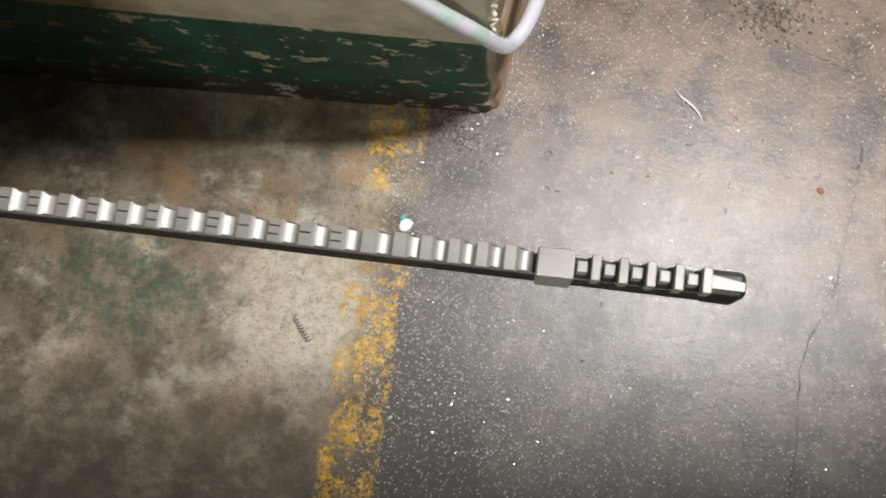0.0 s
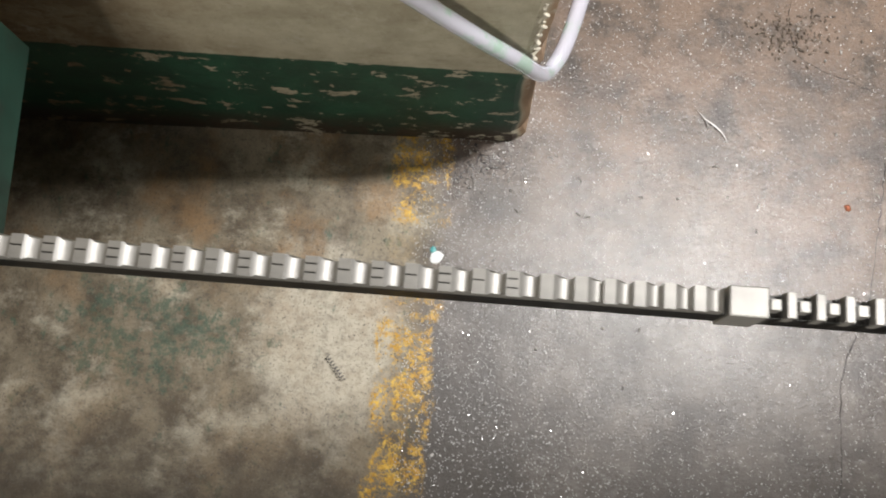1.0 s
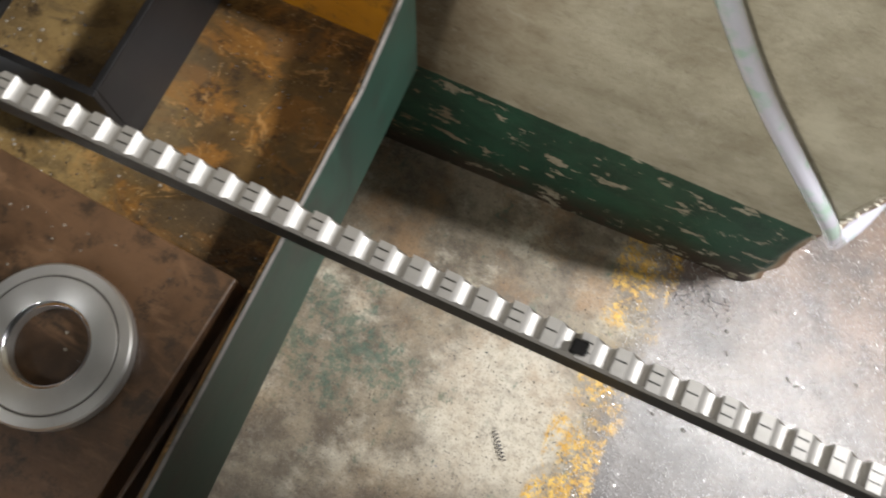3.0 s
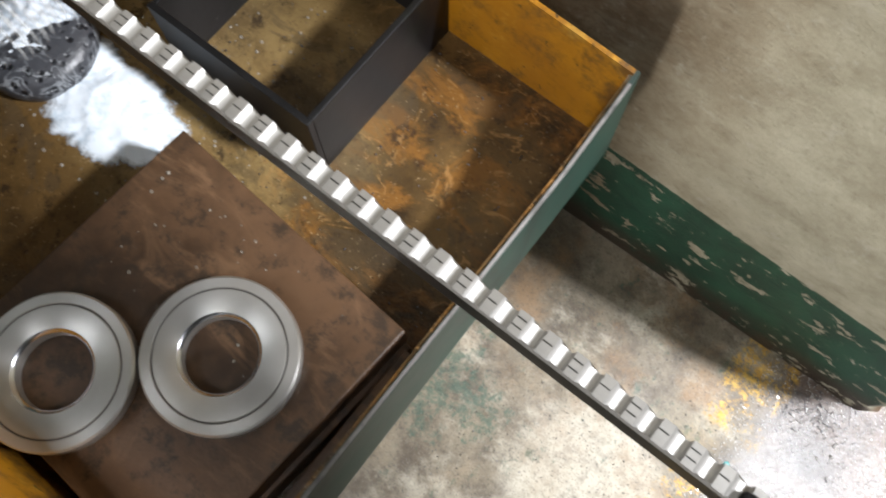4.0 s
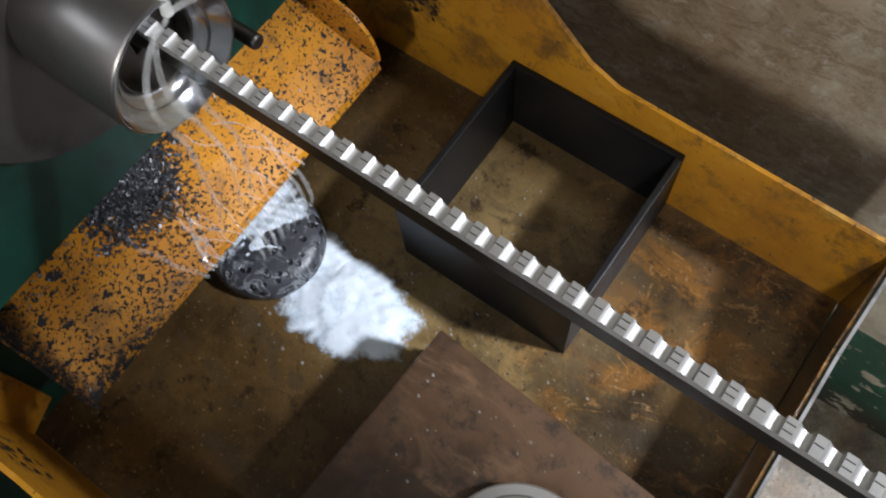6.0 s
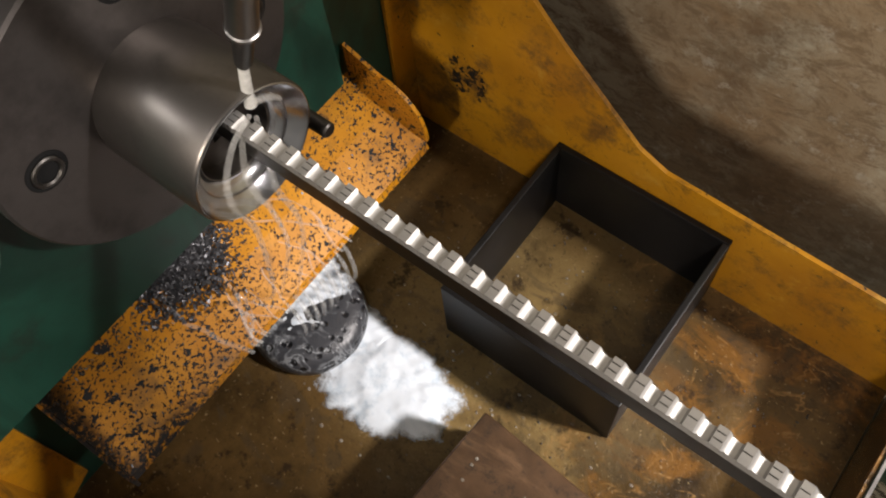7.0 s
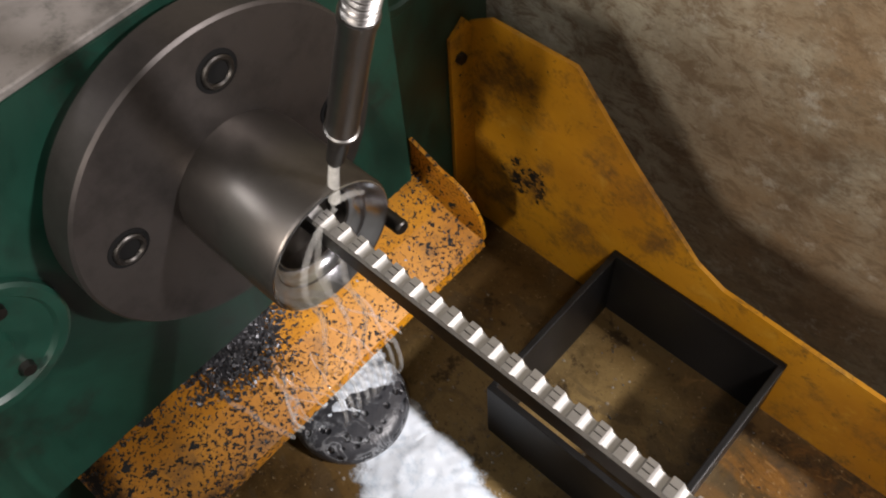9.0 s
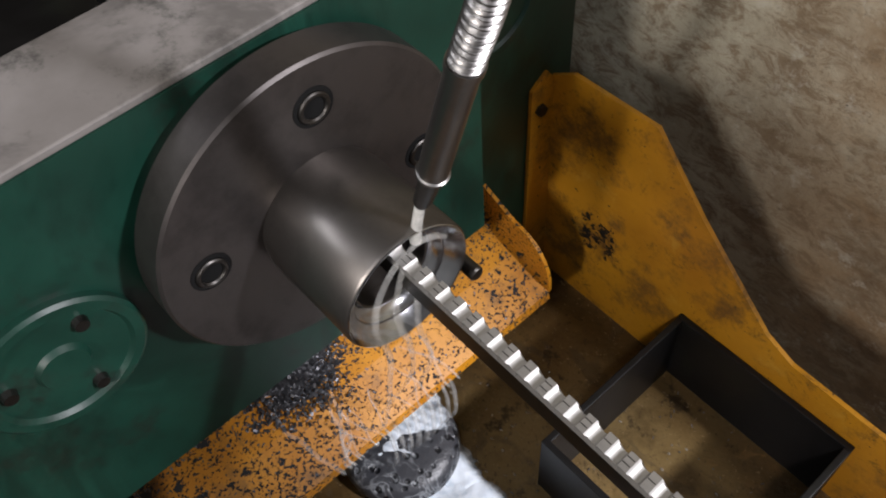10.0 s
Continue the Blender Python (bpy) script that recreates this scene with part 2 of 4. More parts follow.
def speckled_sheet():
    m = Mat("orange_enamel_with_grit")
    mid, fine = m.noise(14, 6, 0.65), m.noise(120, 5, 0.7)
    c = m.mix(m.ramp(mid, 0.3, 0.7), (0.44, 0.165, 0.006), (0.60, 0.255, 0.012))
    c = m.mix(m.math("MULTIPLY", m.ramp(m.noise(30, 6, 0.7), 0.52, 0.7), 0.7), c, (0.16, 0.085, 0.03))
    y = m.axis(1)
    ends = m.math("MAXIMUM", m.ramp(y, -0.09, 0.0, 1.0, 0.35), m.ramp(y, 0.08, 0.16, 0.0, 0.9))
    grit = m.math("SUBTRACT", m.noise(390, 4, 0.6, (1, 0.75, 1)), m.math("MULTIPLY", m.math("MULTIPLY", ends, m.ramp(m.noise(16, 4, 0.6), 0.35, 0.65)), -0.075))
    g = m.ramp(grit, 0.598, 0.622)
    blot = m.math("ADD", m.noise(120, 4, 0.6, (1, 0.8, 1)), m.math("MULTIPLY", ends, 0.05))
    g = m.math("MAXIMUM", g, m.ramp(blot, 0.655, 0.672))
    g = m.math("MAXIMUM", g, m.math("MULTIPLY", m.ramp(m.math("ADD", m.axis(0), m.math("MULTIPLY", mid, 0.02)), -0.068, -0.060), m.math("MULTIPLY", m.ramp(y, -0.11, -0.05, 1.0, 0.0), m.ramp(m.noise(95, 5, 0.75), 0.44, 0.50))))
    rim = m.ramp(m.math("ADD", y, m.math("MULTIPLY", mid, 0.035)), -0.145, -0.128, 1.0, 0.0)
    g = m.math("MAXIMUM", g, m.math("MULTIPLY", rim, m.ramp(fine, 0.38, 0.5)))
    m.colour(m.mix(g, c, (0.018, 0.018, 0.019)))
    m.rough(m.math("ADD", m.math("MULTIPLY_ADD", mid, 0.25, 0.22), m.math("MULTIPLY", g, 0.5)))
    return m.bump(m.math("ADD", m.math("MULTIPLY", g, 1.0), m.math("MULTIPLY", mid, 0.3)), 0.5, 0.0016).m


def tray_floor():
    m = Mat("oily_tray_bottom")
    big, mid, fine = m.noise(6, 6, 0.65), m.noise(19, 7, 0.72, None, 0.15), m.noise(90, 5, 0.7)
    x, y = m.axis(0), m.axis(1)
    c = m.mix(m.ramp(big, 0.36, 0.62), (0.022, 0.013, 0.006), (0.110, 0.064, 0.022))
    wet = m.math("SQRT", m.math("ADD", m.math("POWER", m.math("SUBTRACT", x, 0.06), 2.0), m.math("POWER", m.math("SUBTRACT", y, 0.11), 2.0)))
    tan = m.math("MULTIPLY", m.ramp(m.math("ADD", wet, m.math("MULTIPLY_ADD", big, 0.16, -0.08)), 0.09, 0.19, 1.0, 0.0), m.ramp(mid, 0.34, 0.60, 0.35, 0.95))
    c = m.mix(tan, c, (0.230, 0.155, 0.062))
    rust = m.math("MULTIPLY", m.ramp(x, 0.12, 0.22), m.ramp(m.noise(15, 8, 0.72, (0.8, 1.3, 1), 0.5), 0.46, 0.60))
    c = m.mix(m.math("MULTIPLY", rust, 0.8), c, (0.175, 0.078, 0.017))
    c = m.mix(m.math("MULTIPLY", m.ramp(m.noise(33, 6, 0.7), 0.55, 0.66), 0.8), c, (0.022, 0.014, 0.009))
    drift = m.noise(11, 4, 0.6, (1.0, 1.3, 1), 0.7)
    tide = m.math("MULTIPLY", m.ramp(m.math("ABSOLUTE", m.math("SUBTRACT", drift, 0.52)), 0.003, 0.020, 0.6, 0.0), m.math("MULTIPLY", m.ramp(m.noise(28, 5, 0.7), 0.46, 0.60), m.ramp(x, 0.05, 0.2)))
    c = m.mix(tide, c, (0.30, 0.165, 0.058))
    c = m.mix(m.math("MULTIPLY", m.ramp(drift, 0.55, 0.60), 0.45), c, (0.060, 0.044, 0.026))
    c = m.mix(m.math("MULTIPLY", m.ramp(m.noise(160, 6, 0.8), 0.57, 0.64), 0.6), c, (0.024, 0.016, 0.010))
    c = m.mix(m.math("MULTIPLY", m.ramp(m.noise(230, 4, 0.75), 0.62, 0.68), 0.5), c, (0.36, 0.26, 0.14))
    m.colour(c)
    m.rough(m.math("MULTIPLY_ADD", mid, 0.30, 0.06))
    return m.bump(m.math("ADD", big, m.math("ADD", m.math("MULTIPLY", mid, 0.6), m.math("MULTIPLY", fine, 0.5))), 0.55, 0.004).m


def steel(name, colour=(0.42, 0.40, 0.37), rough=0.28, aniso=0.0, axis="X", grime=0.35, metal=1.0):
    m = Mat(name, colour, rough, metal)
    mid, fine = m.noise(30, 5, 0.65), m.noise(400, 3, 0.6)
    dark = tuple(c * 0.45 for c in colour)
    m.colour(m.mix(m.math("MULTIPLY", m.ramp(mid, 0.42, 0.72), grime), colour, dark))
    m.rough(m.math("MULTIPLY_ADD", mid, 0.16, rough - 0.08))
    m.bump(fine, 0.06, 0.0004)
    if aniso:
        m.b.inputs["Anisotropic"].default_value = aniso
        tan = m.t.nodes.new("ShaderNodeTangent")
        tan.direction_type, tan.axis = "RADIAL", axis
        m.b.inputs["Anisotropic Rotation"].default_value = 0.25
        m.link(tan.outputs[0], m.b.inputs["Tangent"])
    return m.m


def rusty_board():
    m = Mat("oil_soaked_rusty_board")
    big, mid, fine = m.noise(8, 6, 0.65), m.noise(30, 7, 0.75), m.noise(140, 4, 0.7)
    c = m.mix(m.ramp(big, 0.35, 0.65), (0.030, 0.016, 0.008), (0.112, 0.060, 0.030))
    c = m.mix(m.math("MULTIPLY", m.ramp(m.noise(17, 6, 0.7, (0.5, 1.4, 1), 0.8), 0.52, 0.68), 0.6), c, (0.185, 0.105, 0.055))
    c = m.mix(m.math("MULTIPLY", m.ramp(mid, 0.50, 0.64), 0.85), c, (0.022, 0.014, 0.008))
    m.colour(c)
    m.rough(m.math("MULTIPLY_ADD", mid, 0.35, 0.22))
    return m.bump(m.math("ADD", m.math("MULTIPLY", mid, 0.8), m.math("MULTIPLY", fine, 0.3)), 0.35, 0.002).m


def foam_white():
    m = Mat("coolant_foam", (0.80, 0.83, 0.85), 0.28)
    n = m.noise(70, 5, 0.7)
    m.colour(m.mix(m.ramp(n, 0.3, 0.55), (0.52, 0.61, 0.69), (0.74, 0.80, 0.86)))
    m.put(m.b.inputs["Alpha"], m.ramp(m.math("ADD", m.axis(2), m.math("MULTIPLY", m.noise(130, 4, 0.7), 0.006)), 0.0030, 0.0068, 0.0, 1.0))
    m.b.inputs["Subsurface Weight"].default_value = 0.4
    m.b.inputs["Subsurface Radius"].default_value = (0.006, 0.006, 0.006)
    return m.bump(n, 0.08, 0.0012).m


def milky(name, alpha, colour=(0.86, 0.86, 0.82)):
    m = Mat(name, colour, 0.08)
    n = m.noise(60, 4, 0.6)
    m.put(m.b.inputs["Alpha"], m.ramp(n, 0.25, 0.75, alpha * 0.45, min(1.0, alpha * 1.5)))
    m.b.inputs["Transmission Weight"].default_value = 0.15
    return m.m


def black_net():
    m = Mat("black_strainer_rubber", (0.02, 0.021, 0.022), 0.34)
    holes = m.ramp(m.cells(105), 0.22, 0.42, 0.0, 1.0)
    body = m.mix(holes, (0.008, 0.008, 0.010), (0.045, 0.047, 0.053))
    warp = m.noise(40, 3, 0.6, None, 0.8)
    film = m.math("MULTIPLY", m.ramp(m.math("ABSOLUTE", m.math("SUBTRACT", warp, 0.5)), 0.0, 0.05, 0.28, 0.0), m.ramp(m.noise(22, 4, 0.6), 0.42, 0.62))
    wash = m.ramp(m.math("SUBTRACT", m.noise(46, 5, 0.7), m.math("MULTIPLY", m.axis(0), 8.0)), 0.50, 0.74)
    m.colour(m.mix(m.math("MAXIMUM", film, wash), body, (0.62, 0.66, 0.69)))
    return m.bump(m.math("ADD", m.math("MULTIPLY", holes, 0.8), m.math("MULTIPLY", m.noise(130, 4, 0.7), 0.5)), 0.7, 0.003).m


def hose_plastic():
    m = Mat("milky_plastic", (0.62, 0.66, 0.66), 0.18)
    n = m.noise(30, 4, 0.6)
    m.colour(m.mix(m.ramp(n, 0.45, 0.65), (0.66, 0.66, 0.75), (0.46, 0.64, 0.54)))
    m.b.inputs["Transmission Weight"].default_value = 0.35
    m.b.inputs["Alpha"].default_value = 0.84
    m.b.inputs["Coat Weight"].default_value = 0.5
    return m.m


FLOOR, WALL = concrete_floor(), wall_paint()
GREEN = machine_paint("dark_green_machine_enamel", (0.006, 0.046, 0.030), (0.0035, 0.026, 0.017))
GREEN_DULL = machine_paint("dull_green_enamel", (0.0075, 0.040, 0.027), (0.004, 0.022, 0.015), 0.5)
GREYTOP = machine_paint("worn_grey_enamel", (0.21, 0.195, 0.185), (0.145, 0.132, 0.122), 0.6)
YELLOW, ORANGE, TRAYFLOOR = yellow_sheet(), speckled_sheet(), tray_floor()
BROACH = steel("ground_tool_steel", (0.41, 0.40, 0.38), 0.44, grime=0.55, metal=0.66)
# darker copy of the tool steel; carries the shade of notches and grooves
BROACH_DARK = steel("dark_tool_steel", (0.10, 0.10, 0.098), 0.34, grime=0.5)
FLANGE = steel("face_turned_steel", (0.100, 0.090, 0.086), 0.40, 0.0, "X", 0.6, 0.85)
WORK = steel("turned_steel", (0.150, 0.138, 0.128), 0.36, 0.0, "X", 0.5, 0.9)
RING = steel("turned_ring_steel", (0.60, 0.585, 0.56), 0.38, 0.7, "Z", 0.12, 0.8)
POLISH = steel("polished_face_steel", (0.60, 0.61, 0.64), 0.20, 0.0, "X", 0.05, 1.0)
CHROME = steel("brushed_chrome", (0.28, 0.268, 0.258), 0.34)
BLACKSTEEL = machine_paint("black_mill_scale_steel", (0.0105, 0.0100, 0.0105), (0.0045, 0.0045, 0.005), 0.44)
DARKIRON = steel("dark_iron", (0.09, 0.085, 0.08), 0.4, grime=0.5)
CHIPS = steel("dark_steel_chips", (0.10, 0.10, 0.108), 0.42, grime=0.4, metal=0.6)
BRIGHT = Mat("bright_steel_chips", (0.90, 0.89, 0.88), 0.22, 0.25).m
BOARD, FOAM, NET, HOSE = rusty_board(), foam_white(), black_net(), hose_plastic()
JET, FILM = milky("coolant_jet", 0.9), milky("coolant_film", 0.19, (0.94, 0.94, 0.91))
FILM_DROP = milky("coolant_drop", 0.35, (0.55, 0.50, 0.42))
VOID = Mat("black_hollow", (0.008, 0.008, 0.008), 0.8).m
PLASTER = Mat("ragged_white_plaster", (0.50, 0.46, 0.38), 0.9)
PLASTER = PLASTER.bump(PLASTER.noise(160, 5, 0.7), 0.9, 0.004).m
CABLE = Mat("ivory_cable_jacket", (0.62, 0.61, 0.52), 0.4).m
BITS = Mat("white_chip", (0.75, 0.77, 0.76), 0.5).m
TEAL = Mat("teal_chip", (0.05, 0.30, 0.30), 0.4).m
BLACKSTEEL.node_tree.nodes["Principled BSDF"].inputs["Specular IOR Level"].default_value = 0.30
CRUMB = machine_paint("crumbled_concrete", (0.20, 0.155, 0.120), (0.10, 0.080, 0.062), 0.85)
PALE = machine_paint("pale_mineral_dust", (0.52, 0.50, 0.48), (0.34, 0.32, 0.30), 0.6)
VOID.node_tree.nodes["Principled BSDF"].inputs["Specular IOR Level"].default_value = 0.08
RUSTBIT = Mat("rust_red_chip", (0.30, 0.09, 0.04), 0.7).m


# ---- building helpers ----
def link(name, bm, material, parent=None, smooth=False, angle=35):
    me = bpy.data.meshes.new(name)
    bmesh.ops.recalc_face_normals(bm, faces=bm.faces)
    if smooth:
        for f in bm.faces:
            f.smooth = True
        for e in bm.edges:
            if len(e.link_faces) == 2 and e.calc_face_angle(0) > radians(angle):
                e.smooth = False
    bm.to_mesh(me)
    bm.free()
    me.materials.append(material)
    ob = new(name, me)
    if parent:
        ob.parent = parent
    return ob


def part(name, bm, material, parent, label="", smooth=False):
    ob = link(name, bm, material, parent, smooth)
    return tagged(ob, label) if label else ob


def empty(name, m, label, category, group="", kind=""):
    ob = new(name)
    ob.matrix_world = m
    return tagged(ob, label, category, group, kind)


def box(bm, x0, x1, y0, y1, z0, z1, bevel=0.0):
    made = bmesh.ops.create_cube(bm, size=1, matrix=Matrix.LocRotScale(((x0 + x1) / 2, (y0 + y1) / 2, (z0 + z1) / 2), None, (x1 - x0, y1 - y0, z1 - z0)))
    if bevel:
        edges = list({e for v in made["verts"] for e in v.link_edges})
        bmesh.ops.bevel(bm, geom=edges, offset=bevel, segments=2, profile=0.5, affect="EDGES")
    return bm


def boxed(*a):
    return box(bmesh.new(), *a)


def lathe(profile, seg=64, axis="X", closed=True):
    """A ring or rod turned round an axis from (along, radius) pairs."""
    bm, rows = bmesh.new(), []
    for i in range(seg):
        a = 2 * math.pi * i / seg
        c, s = math.cos(a), math.sin(a)
        rows.append([bm.verts.new((u, r * c, r * s) if axis == "X" else (r * c, r * s, u)) for u, r in profile])
    n = len(profile)
    for i in range(seg):
        p, q = rows[i], rows[(i + 1) % seg]
        for k in range(n if closed else n - 1):
            bm.faces.new((p[k], p[(k + 1) % n], q[(k + 1) % n], q[k]))
    if not closed:
        bm.faces.new([r[0] for r in rows])
        bm.faces.new([r[-1] for r in rows])
    return bm


def prism(outline, lo, hi, axis="Y"):
    """An outline of pairs pushed out along an axis."""
    bm = bmesh.new()

    def at(p, w):
        return {"X": (w, p[0], p[1]), "Y": (p[0], w, p[1]), "Z": (p[0], p[1], w)}[axis]

    a, b = [bm.verts.new(at(p, lo)) for p in outline], [bm.verts.new(at(p, hi)) for p in outline]
    bm.faces.new(a)
    bm.faces.new(b[::-1])
    for i in range(len(outline)):
        j = (i + 1) % len(outline)
        bm.faces.new((a[i], b[i], b[j], a[j]))
    return bm


def smooth_path(points, n=10):
    """Points along a Catmull-Rom curve."""
    pts = [Vector(p) for p in points]
    pts = [pts[0] * 2 - pts[1], *pts, pts[-1] * 2 - pts[-2]]
    out = []
    for i in range(1, len(pts) - 2):
        a, b, c, d = pts[i - 1:i + 3]
        for k in range(n):
            t = k / n
            out.append(0.5 * (2 * b + (c - a) * t + (2 * a - 5 * b + 4 * c - d) * t * t + (3 * b - a - 3 * c + d) * t ** 3))
    return [*out, pts[-2]]


def tube(points, radius, seg=12):
    """A tube along points; radius: a number or a function of 0 to 1."""
    bm, rings = bmesh.new(), []
    up = Vector((0, 0, 1))
    n = len(points)
    for i, p in enumerate(points):
        d = (points[min(i + 1, n - 1)] - points[max(i - 1, 0)]).normalized()
        s = d.cross(up)
        if s.length < 1e-3:
            s = d.cross(Vector((0, 1, 0)))
        s.normalize()
        u = s.cross(d)
        up = u
        r = radius(i / (n - 1)) if callable(radius) else radius
        rings.append([bm.verts.new(p + r * (math.cos(2 * math.pi * k / seg) * s + math.sin(2 * math.pi * k / seg) * u)) for k in range(seg)])
    for a, b in zip(rings, rings[1:]):
        for k in range(seg):
            bm.faces.new((a[k], a[(k + 1) % seg], b[(k + 1) % seg], b[k]))
    bm.faces.new(rings[0][::-1])
    bm.faces.new(rings[-1])
    return bm


def holed_plate(x0, x1, y0, y1, z0, z1, cy, cz, r, seg=48):
    """A plate across x with a round hole."""
    bm = bmesh.new()

    def rim(a):
        c, s = math.cos(a), math.sin(a)
        k = min(((y1 - cy) if c > 0 else (cy - y0)) / max(abs(c), 1e-6), ((z1 - cz) if s > 0 else (cz - z0)) / max(abs(s), 1e-6))
        return cy + k * c, cz + k * s

    corners = [math.atan2(b - cz, a - cy) % (2 * math.pi) for a in (y0, y1) for b in (z0, z1)]
    angles = sorted([2 * math.pi * i / seg for i in range(seg)] + corners)
    rows = []
    for a in angles:
        o, c, s = rim(a), math.cos(a), math.sin(a)
        rows.append([bm.verts.new((x, *q)) for x, q in ((x1, (cy + r * c, cz + r * s)), (x1, o), (x0, o), (x0, (cy + r * c, cz + r * s)))])
    for i in range(len(rows)):
        p, q = rows[i], rows[(i + 1) % len(rows)]
        for k in range(4):
            bm.faces.new((p[k], p[(k + 1) % 4], q[(k + 1) % 4], q[k]))
    return bm


# ---- floor, walls, ceiling ----
def build_setting():
    bm = bmesh.new()
    bmesh.ops.create_grid(bm, x_segments=40, y_segments=40, size=4.0)
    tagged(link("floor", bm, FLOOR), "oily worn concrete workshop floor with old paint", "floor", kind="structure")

    # thick painted wall whose end is broken plaster
    turn = math.atan(0.024)
    rng = random.Random(4)
    bm = bmesh.new()
    rows = []
    for i in range(61):
        z = 3.2 * (i / 60) ** 1.6
        rough = 0.012 * (noise.noise((0, 3, z * 9)) + 0.6 * noise.noise((0, 7, z * 31))) + min(0.03, 0.06 * max(0.0, z - 0.25))
        xe = 0.842 + rough
        rows.append([bm.verts.new(p) for p in ((-3.6, 0, z), (xe, 0, z), (xe + 0.018 + 0.006 * rng.random(), 0.012, z), (0.902 + 0.4 * rough, 0.26, z), (-3.6, 0.26, z))])
    for a, b in zip(rows, rows[1:]):
        for k in range(5):
            bm.faces.new((a[k], a[(k + 1) % 5], b[(k + 1) % 5], b[k]))
    bm.faces.new(rows[0][::-1])
    bm.faces.new(rows[-1])
    wall = tagged(link("wall_north", bm, WALL), "cream plaster wall with chipped dark green dado and broken corner", "wall", kind="structure")
    wall.matrix_world = pose(0, 0.4145, 0, 0, 0, math.degrees(turn))

    far = machine_paint("dim_far_wall_paint", (0.16, 0.16, 0.15), (0.10, 0.10, 0.09), 0.8)
    for name, b in (("wall_east", (3.9, 4.0, -4, 4, 0, 3.2)), ("wall_west", (-4.0, -3.9, -4, 4, 0, 3.2)), ("wall_south", (-3.9, 3.9, -4.0, -3.9, 0, 3.2)), ("wall_far_north", (-3.9, 3.9, 3.9, 4.0, 0, 3.2))):
        tagged(link(name, boxed(*b), far), "dim painted workshop wall", "wall", kind="structure")
    # unseen stepped screen, added to keep the aisle lamp off tray and floor
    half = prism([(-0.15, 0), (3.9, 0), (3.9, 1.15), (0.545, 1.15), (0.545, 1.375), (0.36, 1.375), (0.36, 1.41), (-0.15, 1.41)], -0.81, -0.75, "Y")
    tagged(link("aisle_blocker", half, far), "unseen stepped screen added to block the aisle lamp", "wall", kind="structure")
    # unseen slab, added to cut off part of the lamp over the floor
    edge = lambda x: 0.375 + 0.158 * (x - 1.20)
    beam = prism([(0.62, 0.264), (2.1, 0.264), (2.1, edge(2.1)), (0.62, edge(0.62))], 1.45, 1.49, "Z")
    tagged(link("lamp_blocker", beam, far), "unseen slab added to shade tray and floor from the lamp", "beam", kind="structure")
    tagged(link("ceiling", boxed(-4, 4, -4, 4, 3.2, 3.3), far), "dim painted workshop ceiling", "ceiling", kind="structure")


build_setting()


# ---- broaching machine ----
AY, AZ = 0.0, 1.026   # axis of the work
FACE = -0.155         # front of the machine


def bolt_head(parent, x, y, z):
    # flat black disc instead of a recess; its shade is the colour
    well = part("counterbore", lathe([(x - 0.002, 0.0001), (x - 0.002, 0.0112), (x + 0.0004, 0.0112), (x + 0.0004, 0.0001)], 28), VOID, parent, "black disc showing the bolt recess as shade", True)
    well.location = (0, y, z)
    b = part("bolt", lathe([(x + 0.0004, 0.0060), (x + 0.0004, 0.0088), (x + 0.0014, 0.0088), (x + 0.0022, 0.0081), (x + 0.0022, 0.0068), (x + 0.0012, 0.0060)], 28), DARKIRON, parent, "socket-head bolt", True)
    b.location = (0, y, z)
    return b


